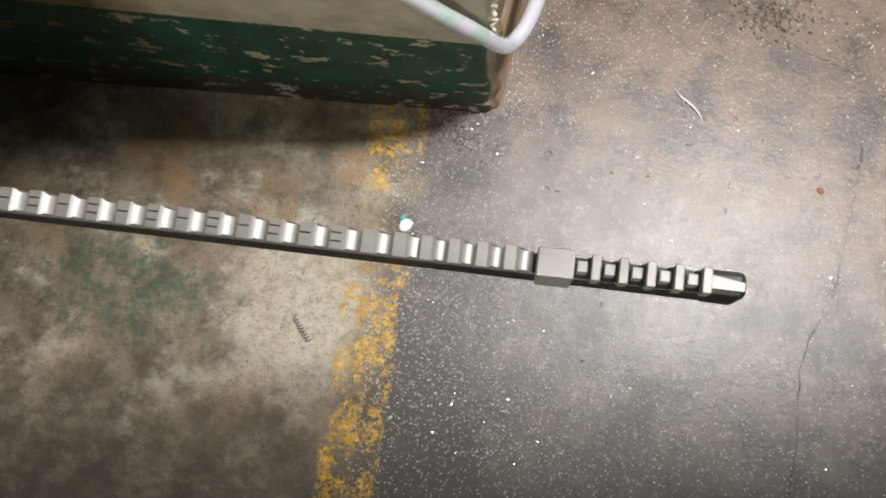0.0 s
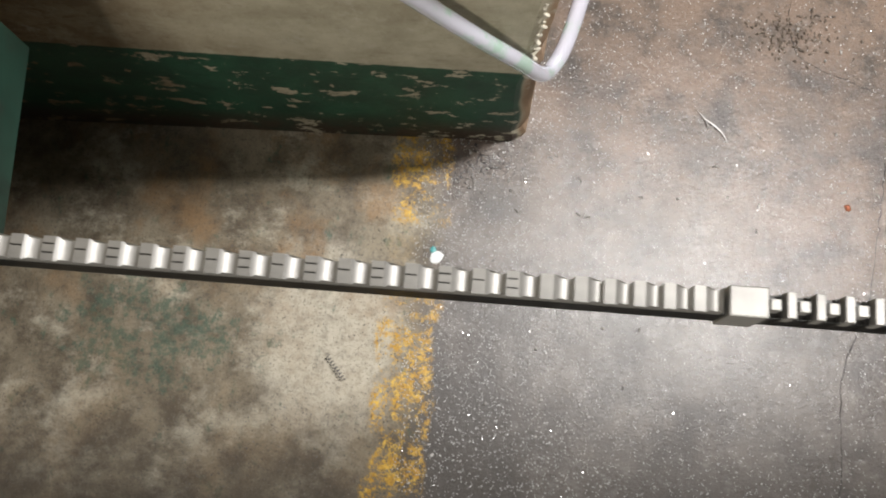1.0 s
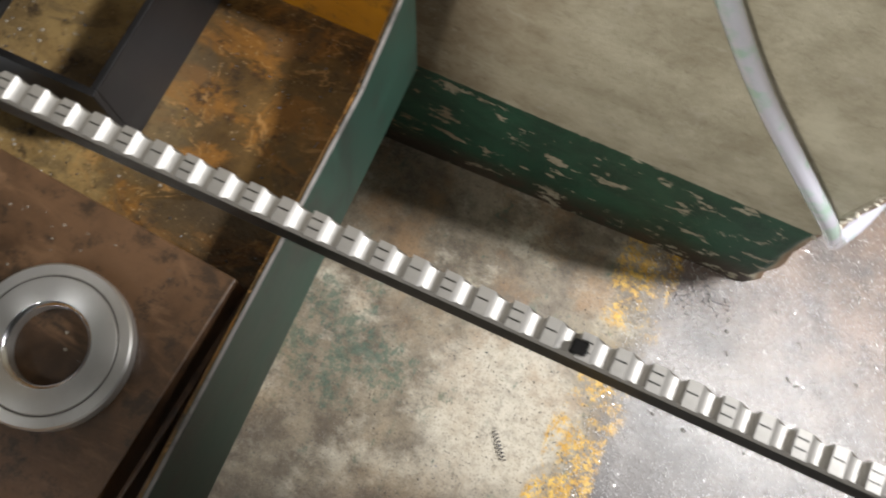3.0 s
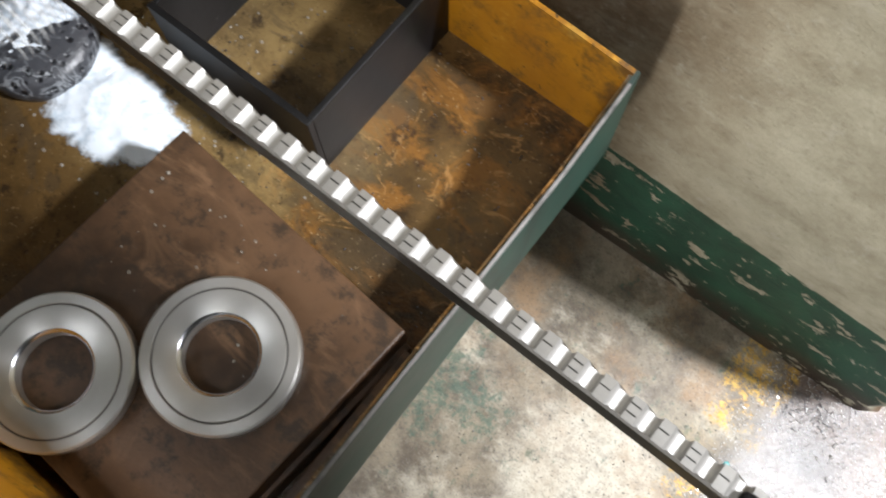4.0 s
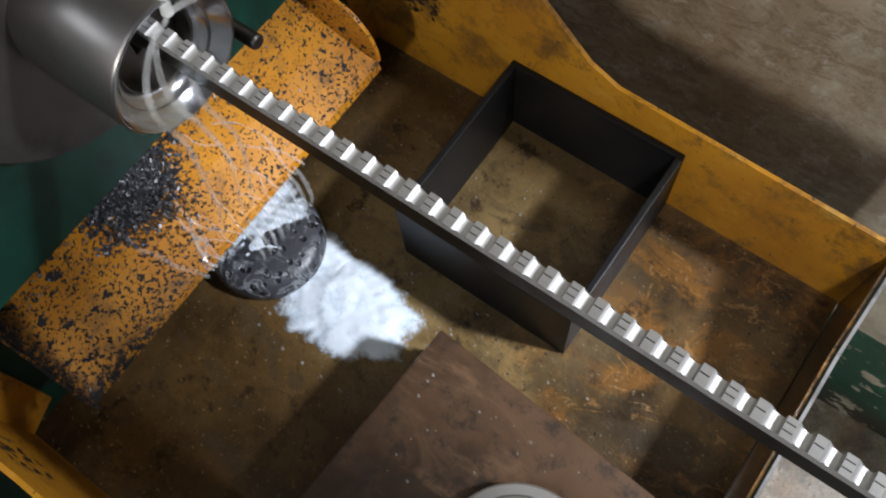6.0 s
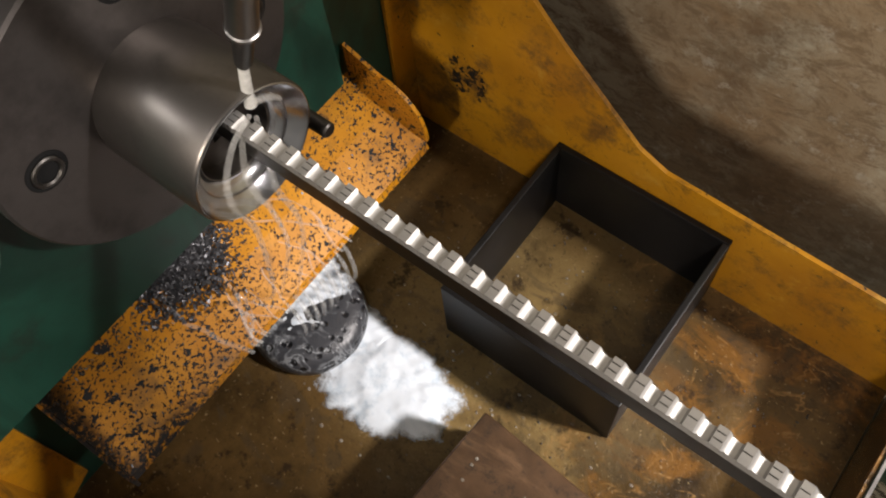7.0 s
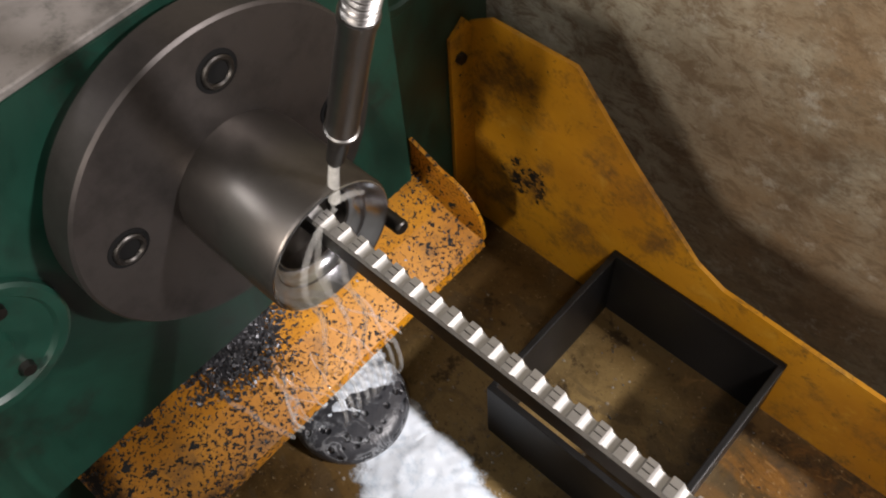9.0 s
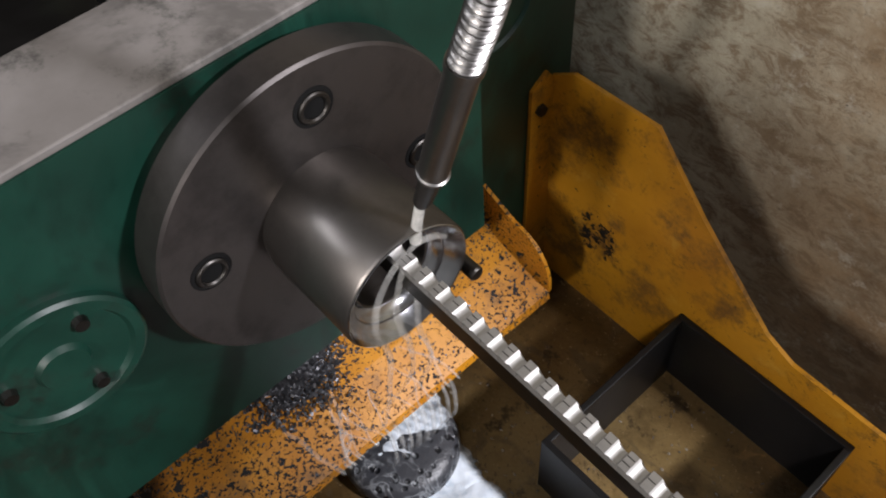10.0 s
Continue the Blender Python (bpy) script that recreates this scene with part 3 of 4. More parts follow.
def build_machine():
    mach = empty("broaching_machine", pose(FACE, 0, 0), "dark green horizontal broaching machine with worn grey top", "machine")
    # upper head overhangs the lower front; the local origin lies in the lower front's plane
    part("head_plate", holed_plate(0.035, 0.070, -1.1, 0.135, 0.862, 1.118, AY, AZ, 0.028), GREEN, mach, "dark green enamelled head")
    part("head_floor", boxed(0.0, 0.035, -1.1, 0.135, 0.862, 0.88), GREEN_DULL, mach)
    part("head_end", boxed(0.0, 0.035, 0.115, 0.135, 0.88, 1.118), GREEN, mach)
    part("top_ledge", boxed(0.003, 0.069, -1.1, 0.1345, 1.118, 1.1225, 0.001), GREYTOP, mach, "worn grey-painted top ledge")
    part("back_plate", boxed(-0.03, 0.0, 0.10, 0.30, 0.862, 1.118), GREEN, mach, "dark green upper back plate")
    part("front_plate", boxed(-0.03, 0.0, -1.1, 0.30, 0.0, 0.862), GREEN, mach, "dark green enamelled lower front")
    # block added behind the ledge, black for the darkness there
    part("rear_dark_block", boxed(-0.62, -0.034, -1.1, 0.09, 0.862, 0.985, 0.004), BLACKSTEEL, mach, "black block filling the dark gap behind the head")
    part("bed", boxed(-1.0, -0.03, -1.1, 0.30, 0.0, 0.55), GREEN_DULL, mach)
    part("side_cheek", boxed(-1.0, -0.03, 0.26, 0.30, 0.55, 0.86), GREEN_DULL, mach)
    part("side_cheek", boxed(-1.0, -0.03, -1.1, -0.6, 0.55, 0.86), GREEN_DULL, mach)
    part("rear_plate", boxed(-1.02, -1.0, -1.1, 0.30, 0.0, 0.86), GREEN_DULL, mach)
    # blanking cover on the face
    cover = part("round_cover", lathe([(0.0, 0.0001), (0.0, 0.043), (0.004, 0.043), (0.0055, 0.041), (0.0055, 0.036), (0.003, 0.034), (0.003, 0.014), (0.006, 0.012), (0.006, 0.0001)], 48), GREEN, mach, "round green blanking cover", True)
    cover.location = (0.070, -0.143, 1.008)
    for a in (50, 170, 290):
        s = part("screw", lathe([(0.003, 0.0001), (0.003, 0.0042), (0.007, 0.0036), (0.007, 0.0001)], 12), DARKIRON, cover)
        s.location = (0, 0.027 * math.cos(radians(a)), 0.027 * math.sin(radians(a)))
    cover = part("round_cover", lathe([(0.0, 0.0001), (0.0, 0.05), (0.005, 0.05), (0.0065, 0.048), (0.0065, 0.042), (0.004, 0.04), (0.004, 0.0001)], 48), GREEN, mach, "round green blanking cover", True)
    cover.location = (0.0, 0.205, 0.985)

    # turned flange on its hub
    fl = empty("mounting_flange", pose(0, 0, 0), "large face-turned steel mounting flange with four socket bolts", "flange")
    part("disc", lathe([(-0.080, 0.027), (-0.080, 0.0905), (-0.0785, 0.092), (-0.0595, 0.092), (-0.058, 0.0905), (-0.058, 0.027)], 96), FLANGE, fl, "face-turned steel disc", True).location = (0, AY, AZ)
    part("hub", lathe([(-0.0848, 0.028), (-0.0848, 0.086), (-0.080, 0.086), (-0.080, 0.028)], 64), DARKIRON, fl, "", True).location = (0, AY, AZ)
    for a in (-7, 83, 173, 263):
        bolt_head(fl, -0.058, AY + 0.066 * math.cos(radians(a)), AZ + 0.066 * math.sin(radians(a)))
    part("stop_pin", lathe([(-0.058, 0.0001), (-0.058, 0.0045), (0.006, 0.0045), (0.007, 0.0037), (0.007, 0.0001)], 20), DARKIRON, fl, "dark stop pin", True).location = (0, AY + 0.046, AZ - 0.04)

    # work held against the flange
    wk = empty("workpiece", pose(0, 0, 0), "turned steel cylindrical workpiece with a bored and chamfered end", "workpiece")
    part("sleeve", lathe([(-0.058, 0.0216), (-0.058, 0.0362), (-0.052, 0.0375), (0.0085, 0.0375), (0.0098, 0.0366), (0.0096, 0.0352), (-0.0032, 0.0224), (-0.0036, 0.0216)], 128), WORK, wk, "turned steel sleeve", True).location = (0, AY, AZ)
    cone = lathe([(0.0096, 0.0356), (0.0101, 0.0366), (0.0104, 0.0360), (0.0100, 0.0350), (0.0032, 0.0282), (0.0024, 0.0281), (0.0022, 0.0272), (-0.0024, 0.0226), (-0.0030, 0.0224)], 128)
    part("countersink", cone, POLISH, wk, "polished bright countersunk end", True).location = (0, AY, AZ)
    # guide horn with a slot for the broach
    hr = 0.0212
    a0 = math.asin(0.0052 / hr)
    arc = [(hr * math.sin(a), hr * math.cos(a)) for a in np.linspace(a0, 2 * math.pi - a0, 40)]
    outline = [(AY + y, AZ - 0.001 + z) for y, z in arc] + [(AY - 0.0052, 1.0205), (AY + 0.0052, 1.0205)]
    part("guide_horn", prism(outline, -0.12, -0.014, "X"), WORK, wk, "slotted guide horn inside the bore", True)
    return mach


build_machine()


# ---- tray under the work ----
TX0, TX1, TY0, TY1, TZ = FACE, 0.367, -0.230, 0.281, 0.606
RIMZ = 0.728


def build_tray():
    tray = empty("chip_tray", pose(0, 0, 0), "yellow and green sheet-metal coolant tray fixed to the machine", "tray")
    bm = bmesh.new()
    box(bm, TX0, TX1 - 0.004, TY0 + 0.004, TY1 - 0.004, TZ - 0.006, TZ)
    part("bottom", bm, TRAYFLOOR, tray, "wet rust-brown tray bottom")
    rim = [(TY0, 0.691), (0.19, 0.697), (TY1 - 0.010, 0.722)]
    # end wall: brown inside, green outside, bottom edge aslant
    part("end_wall", prism([(TY0, 0.523), (TY1, 0.580), (TY1, RIMZ), *rim[::-1]], TX1, TX1 + 0.004, "X"), GREEN_DULL, tray, "green outer end plate")
    part("end_lining", prism([(TY0 + 0.004, TZ), (TY1 - 0.004, TZ), (TY1 - 0.004, RIMZ - 0.004), (TY1 - 0.010, 0.7205), (0.19, 0.6955), (TY0 + 0.004, 0.6895)], TX1 - 0.003, TX1 - 0.0002, "X"), TRAYFLOOR, tray, "brown inner end plate")
    part("rim_strip", prism([*rim, (TY1 - 0.010, 0.7234), (0.19, 0.6984), (TY0, 0.6924)], TX1 + 0.0010, TX1 + 0.0036, "X"), GREYTOP, tray, "scuffed bare rim")
    # rear wall with a raised gusset near the machine
    part("rear_wall", prism([(TX0, TZ - 0.006), (TX1, TZ - 0.006), (TX1, RIMZ), (0.25, RIMZ + 0.004), (0.118, RIMZ + 0.010), (0.09, 0.751), (0.011, 0.826), (-0.046, 0.888), (-0.131, 0.886), (TX0, 0.870)], TY1 - 0.004, TY1, "Y"), YELLOW, tray, "yellow rear wall rising to a gusset")
    part("fixing_flange", prism([(TY1 - 0.034, TZ + 0.02), (TY1 - 0.004, TZ), (TY1 - 0.004, 0.870), (TY1 - 0.012, 0.882), (TY1 - 0.030, 0.870)], TX0 + 0.0005, TX0 + 0.004, "X"), YELLOW, tray, "bent yellow fixing flange")
    nut = part("flange_bolt", lathe([(TX0 + 0.004, 0.0001), (TX0 + 0.004, 0.006), (TX0 + 0.0085, 0.0055), (TX0 + 0.0085, 0.0001)], 6), DARKIRON, tray)
    nut.location = (0, TY1 - 0.020, 0.845)
    part("near_wall", prism([(TX0, TZ - 0.006), (TX1, TZ - 0.006), (TX1, 0.728), (0.24, 0.762), (-0.05, 0.772), (TX0, 0.790)], TY0, TY0 + 0.004, "Y"), YELLOW, tray, "yellow near wall")
    part("fixing_flange", prism([(TY0 + 0.004, TZ + 0.001), (-0.192, TZ + 0.02), (-0.190, 0.790), (-0.197, 0.826), (-0.215, 0.838), (TY0 + 0.004, 0.832)], TX0 + 0.0005, TX0 + 0.004, "X"), YELLOW, tray, "bent yellow fixing flange")
    nut = part("flange_bolt", lathe([(TX0 + 0.004, 0.0001), (TX0 + 0.004, 0.006), (TX0 + 0.0085, 0.0055), (TX0 + 0.0085, 0.0001)], 6), DARKIRON, tray)
    nut.location = (0, -0.209, 0.805)
    return tray


build_tray()


def build_deflector():
    """Sloping sheet under the work, with a turned-up end."""
    d = empty("coolant_deflector", pose(0, 0, 0), "orange enamelled deflector sheet speckled with black grit", "deflector")
    rx, rz, fx, fz = -0.152, 0.766, -0.070, 0.725
    bm = bmesh.new()
    ys = np.linspace(-0.165, 0.195, 25)
    rows = []
    for y in ys:
        rows.append([bm.verts.new(p) for p in ((rx, y, rz), (rx + 0.5 * (fx - rx), y, rz + 0.45 * (fz - rz)), (fx, y, fz), (fx + 0.002, y, fz - 0.008), (fx - 0.002, y, fz - 0.008), (fx - 0.003, y, fz - 0.004), (rx, y, rz - 0.004))])
    for a, b in zip(rows, rows[1:]):
        for k in range(7):
            bm.faces.new((a[k], a[(k + 1) % 7], b[(k + 1) % 7], b[k]))
    bm.faces.new(rows[0][::-1])
    bm.faces.new(rows[-1])
    part("sheet", bm, ORANGE, d, "orange sheet with black grit")
    # turned-up end with a rounded corner
    out = [(rx, rz)] + [(fx, fz)]
    for k in range(9):
        a = math.pi / 2 * k / 8
        out.append((fx - 0.045 + 0.045 * math.cos(a), fz + 0.006 + 0.052 * math.sin(a)))
    out.append((rx, rz + 0.034))
    part("end_lip", prism(out, 0.195, 0.1985, "Y"), ORANGE, d, "turned-up rounded end")
    part("end_skirt", prism([(rx, rz), (fx, fz), (fx, fz - 0.022), (rx, rz - 0.022)], -0.1685, -0.1655, "Y"), ORANGE, d, "folded-down end")
    part("mount", boxed(FACE, -0.148, -0.06, 0.10, 0.735, 0.765), DARKIRON, d, "hidden fixing bar")
    return d


build_deflector()


def build_frame():
    f = empty("square_frame", pose(0, 0, TZ), "open black square steel frame standing in the tray", "frame")
    x0, x1, y0, y1, h, w = 0.016, 0.190, 0.099, 0.2765, 0.094, 0.006
    for b in ((x0, x1, y0, y0 + w), (x0, x1, y1 - w, y1), (x0, x0 + w, y0 + w, y1 - w), (x1 - w, x1, y0 + w, y1 - w)):
        part("side_plate", boxed(*b, 0.0, h, 0.0008), BLACKSTEEL, f)
    return f


build_frame()


def build_board():
    """Two thick plates, one upon the other, a little askew."""
    low = tagged(link("board", boxed(-0.120, 0.124, -0.112, 0.130, 0.0, 0.036, 0.0015), BOARD), "oil-soaked rusty brown block lying in the tray", "board", "stacked blocks")
    low.matrix_world = pose(0.2195, -0.0975, TZ, 0, 0, -5.2)
    top = boxed(-0.122, 0.122, -0.112, 0.131, 0.0, 0.0375, 0.0015)
    ob = tagged(link("board", top, BOARD), "oil-soaked rusty brown block lying on another block", "board", "stacked blocks")
    ob.matrix_world = pose(0.2175, -0.0990, TZ + 0.0364, 0, 0, -4)


build_board()


def build_ring():
    r = empty("steel_ring", pose(0.2555, -0.0755, TZ + 0.0745), "turned bright steel ring lying on the rusty block", "ring", "rings on the block")
    part("body", lathe([(0, 0.0285), (0, 0.058), (0.0015, 0.059), (0.0125, 0.059), (0.014, 0.0575), (0.014, 0.0505), (0.0130, 0.0498), (0.0130, 0.0490), (0.014, 0.0483), (0.014, 0.0310), (0.0128, 0.0290), (0.0115, 0.0282)], 96, "Z"), RING, r, "", True)
    part("scribed_groove", lathe([(0.0126, 0.0489), (0.0126, 0.0499), (0.0134, 0.0496), (0.0134, 0.0492)], 96, "Z"), WORK, r, "dark scribed groove", True)
    part("bore_edge", lathe([(0.0118, 0.0281), (0.0133, 0.0293), (0.0143, 0.0310), (0.0139, 0.0313), (0.0126, 0.0296)], 96, "Z"), POLISH, r, "bright chamfered bore edge", True)
    copy_thing(r, pose(0.1690, -0.1590, TZ + 0.0745, 0, 0, 40))


build_ring()


# ---- the broach ----
BASE = 1.0006      # place of its end at the start
SPEED = -0.0416
PITCH = 0.01092


def tooth_mesh(grooves, w=0.0038):
    """One tooth: cutting face to the machine, flat land, hollow gullet; grooves break the chip."""
    p = PITCH
    prof = [(0.0, -0.0062), (0.0, -0.0010), (0.0001, 0.0), (0.0044, -0.00008), (0.0050, -0.00065), (0.0060, -0.00140), (0.0071, -0.00200), (0.0083, -0.00238), (0.0094, -0.0025), (0.0102, -0.0022), (0.01070, -0.0014), (p, -0.0007), (p, -0.0062)]
    bm = prism(prof, -w, w, "Y")
    for v in bm.verts:   # lands stand a little wider than the gullets
        v.co.y *= 1.09 if v.co.z > -0.0009 else (0.88 if v.co.z > -0.0035 else 1.0)
    # grooves are dark slips on the land, recess shade as colour
    for y in grooves:
        box(bm, 0.0002, 0.0040, y - 0.00024, y + 0.00024, -0.0004, 0.00004)
    me = bpy.data.meshes.new("tooth")
    bmesh.ops.recalc_face_normals(bm, faces=bm.faces)
    for f in bm.faces:
        f.smooth = True
    for e in bm.edges:
        e.smooth = e.calc_face_angle(0) < radians(31)
    bm.to_mesh(me)
    bm.free()
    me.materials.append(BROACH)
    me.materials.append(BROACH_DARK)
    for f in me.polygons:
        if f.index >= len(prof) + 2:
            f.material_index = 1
    return me


def build_broach():
    br = empty("broach", pose(BASE, 0, 1.05), "long flat toothed steel broach being drawn through the work", "broach")
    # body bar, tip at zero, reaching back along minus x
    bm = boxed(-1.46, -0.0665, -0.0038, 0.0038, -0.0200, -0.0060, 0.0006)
    part("bar", bm, BROACH_DARK, br, "dark sides of the broach bar")
    one, two, none = tooth_mesh((0.0004,)), tooth_mesh((-0.0014, 0.0016)), tooth_mesh(())
    x, i = -0.0790, 0
    while x > -1.30:
        near = i < 4
        pitch = PITCH * (0.87 if near else 1.0)
        tooth = new("tooth", none if i < 6 else (one if i % 2 else two))
        tooth.parent = br
        tooth.location = (x, 0, -0.0007 * max(0.0, (-x - 0.25)) - (0.0002 if near else 0))
        tooth.scale = (pitch / PITCH, 1, 1)
        x -= pitch if i >= 3 else PITCH * 0.87
        i += 1
    # plain block and the notched tail
    part("plain_block", boxed(-0.0680, -0.0555, -0.0050, 0.0050, -0.0200, 0.0004, 0.0005), BROACH, br, "plain ground block")
    part("tail_body", boxed(-0.0560, -0.0110, -0.0038, 0.0038, -0.0200, -0.0066, 0.0004), BROACH_DARK, br, "dark tail of the broach")
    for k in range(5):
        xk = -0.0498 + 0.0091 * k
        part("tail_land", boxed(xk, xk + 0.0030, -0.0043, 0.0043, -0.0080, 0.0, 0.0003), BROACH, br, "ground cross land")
        # dark steel between the lands paints in the notch's shade
        part("tail_notch_shade", boxed(xk - 0.0014, xk + 0.0044, -0.0040, 0.0040, -0.0185, -0.0050, 0.0004), BROACH_DARK, br, "cheek of the notch, its shade put into the colour")
    for k in range(6):
        xk = -0.0545 + 0.0091 * k
        part("tail_core", boxed(xk, xk + 0.0034, -0.0019, 0.0019, -0.0070, -0.0014, 0.0003), BROACH, br, "narrow core between the notches")
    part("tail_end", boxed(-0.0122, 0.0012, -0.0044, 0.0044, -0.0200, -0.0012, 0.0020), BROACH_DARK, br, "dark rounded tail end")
    part("tail_flat", prism([(-0.0116, -0.0024), (-0.0116, 0.0022), (0.0002, 0.0004), (0.0002, -0.0024)], -0.0030, -0.0002, "Z"), BROACH, br, "ground flat on the tail end")
    part("chip", boxed(-0.3155, -0.3105, -0.0030, 0.0012, -0.0035, 0.0016, 0.0008), VOID, br, "dark chip lodged between teeth")
    return br


broach = build_broach()


# ---- coolant: nozzle, jet, film, foam, strainer ----
def build_nozzle():
    nz = empty("coolant_nozzle", pose(0, 0, 0), "steel flexible coolant hose with a tapered nozzle", "nozzle")
    tip, a, b = Vector((0.0125, 0.011, 1.082)), Vector((0.0225, 0.011, 1.110)), Vector((0.0435, 0.013, 1.180))
    part("tip", tube([tip, tip.lerp(a, 0.1), tip.lerp(a, 0.85), a], lambda u: 0.0033 + 0.0022 * u, 20), DARKIRON, nz, "dark tapered tip", True)
    ax = (b - a).normalized()
    part("sleeve", tube([a, a + ax * 0.0015, a + ax * 0.002, b - ax * 0.004, b - ax * 0.0035, b], lambda u: 0.0072 if u < 0.3 or u > 0.7 else 0.0064, 24), CHROME, nz, "polished steel sleeve", True)
    way = smooth_path([b, (0.056, 0.015, 1.222), (0.064, 0.025, 1.30), (0.045, 0.075, 1.40), (-0.03, 0.16, 1.42), (-0.11, 0.19, 1.33), (-0.135, 0.14, 1.20), (-0.12, 0.10, 1.1225)], 26)
    n = len(way)
    fine = []
    for p, q in zip(way, way[1:]):
        fine += [p.lerp(q, k / 5) for k in range(5)]
    part("flexible_conduit", tube(fine + [way[-1]], lambda u: 0.0062 + 0.00055 * math.sin(u * n * 5.6), 14), CHROME, nz, "ribbed steel conduit", True)
    return nz


build_nozzle()


def ribbon(points, width, seg=6):
    return tube(smooth_path(points, 7), lambda u: width * (0.5 + 0.5 * math.sin(math.pi * (0.12 + 0.8 * u))), seg)


jet = tagged(link("coolant_jet", tube(smooth_path([(0.0125, 0.011, 1.084), (0.0085, 0.0105, 1.066), (0.006, 0.010, 1.050)], 6), lambda u: 0.0024 + 0.0006 * u, 14), JET, smooth=True), "white jet of milky coolant from the nozzle", "coolant jet")
splash = tagged(link("coolant_splash", ribbon([(0.0085, 0.006, 1.0525), (0.0115, 0.011, 1.0555), (0.0145, 0.016, 1.0555), (0.0155, 0.020, 1.052)], 0.0017), FILM, smooth=True), "thin curl of splashing milky coolant", "coolant splash")
streams = []
RUNS = [
    [(0.0105, 0.004, 1.052), (0.0112, -0.010, 1.046), (0.0115, -0.021, 1.030), (0.0115, -0.024, 1.010), (0.011, -0.020, 0.990), (0.004, -0.016, 0.955), (-0.03, -0.010, 0.83), (-0.085, -0.005, 0.735)],
    [(0.0105, 0.000, 1.050), (0.0125, -0.007, 1.040), (0.0125, -0.011, 1.022), (0.0122, -0.010, 1.000), (0.011, -0.006, 0.982), (-0.01, 0.004, 0.90), (-0.075, 0.012, 0.730)],
    [(0.011, 0.006, 1.046), (0.0125, 0.004, 1.030), (0.0120, 0.002, 1.008), (0.011, 0.002, 0.988), (0.0, 0.012, 0.92), (-0.068, 0.022, 0.728)],
]
for run in RUNS:
    streams.append(tagged(link("coolant_stream", ribbon(run, 0.0019), FILM, smooth=True), "thin running stream of milky coolant", "coolant stream", "streams under the work"))


def rivulets():
    """Branching films that run down over the deflector's slope."""
    rng = random.Random(8)
    for k in range(15):
        y = rng.uniform(-0.050, 0.060)
        x0 = rng.uniform(-0.145, -0.115)
        pts = []
        for i in range(6):
            u = i / 5
            x = x0 + (-0.070 - x0) * u
            z = 0.766 + (0.725 - 0.766) * (x + 0.152) / 0.082
            pts.append((x, y + 0.012 * math.sin(3 * u + k) + rng.uniform(-0.004, 0.004) + 0.02 * u * (1 if k % 2 else -0.4), z + 0.0003))
        pts.append((-0.066, pts[-1][1] + 0.003, 0.716))
        tagged(link("coolant_rivulet", ribbon(pts, rng.uniform(0.0006, 0.0028)), FILM, smooth=True), "milky rivulet running over the orange sheet", "coolant rivulet", "rivulets on the deflector")
    falls = []
    for k in range(9):
        y = 0.008 + 0.0085 * k
        pts = [(-0.068, y, 0.722), (-0.066, y + 0.002, 0.70), (-0.068, y + 0.003, 0.66), (-0.075, y + 0.002, 0.634)]
        falls.append(tagged(link("coolant_fall", ribbon(pts, rng.uniform(0.0016, 0.0030)), FILM, smooth=True), "falling strand of milky coolant", "coolant fall", "strands over the strainer"))
    return falls


falls = rivulets()


def heap(name, rx, ry, h, material, seed, bumps, freq, label, category, cells=46, power=1.0):
    """A low uneven heap with a ragged outline."""
    bm = bmesh.new()
    rows = []
    for j in range(cells + 1):
        row = []
        for i in range(cells + 1):
            u, v = 2 * i / cells - 1, 2 * j / cells - 1
            a = math.atan2(v, u)
            d = max(abs(u), abs(v))
            edge = 1 + 0.22 * noise.noise((math.cos(a) * 1.6 + seed, math.sin(a) * 1.6, seed)) + 0.14 * noise.noise((math.cos(a) * 5 + seed, math.sin(a) * 5, 3))
            x, y = rx * d * edge * math.cos(a), ry * d * edge * math.sin(a)
            lump = noise.noise((x * freq + seed, y * freq, seed)) + 0.6 * noise.noise((x * freq * 2.4, y * freq * 2.4 + seed, 1)) + 0.3 * noise.noise((x * freq * 5, y * freq * 5, seed))
            z = h * (1 - d ** 2.5) ** power + bumps * lump * (1 - d ** 4)
            row.append(bm.verts.new((x, y, max(z, 0.0004) if d < 1 else -0.0005)))
        rows.append(row)
    for a, b in zip(rows, rows[1:]):
        for i in range(cells):
            bm.faces.new((a[i], a[i + 1], b[i + 1], b[i]))
    base = [*rows[0], *[r[-1] for r in rows[1:]], *rows[-1][-2::-1], *[r[0] for r in rows[-2:0:-1]]]
    bm.faces.new(base)
    return tagged(link(name, bm, material, smooth=True, angle=80), label, category)


foam = heap("foam", 0.078, 0.047, 0.0080, FOAM, 2.3, 0.0030, 26, "heap of white coolant foam on the tray bottom", "foam", 64)
foam.matrix_world = pose(0.006, 0.024, TZ, 0, 0, 14)


neck = heap("foam", 0.046, 0.034, 0.0065, FOAM, 5.1, 0.0026, 30, "patch of white coolant foam beside the strainer", "foam", 44)
neck.matrix_world = pose(-0.045, 0.040, TZ, 0, 0, -20)


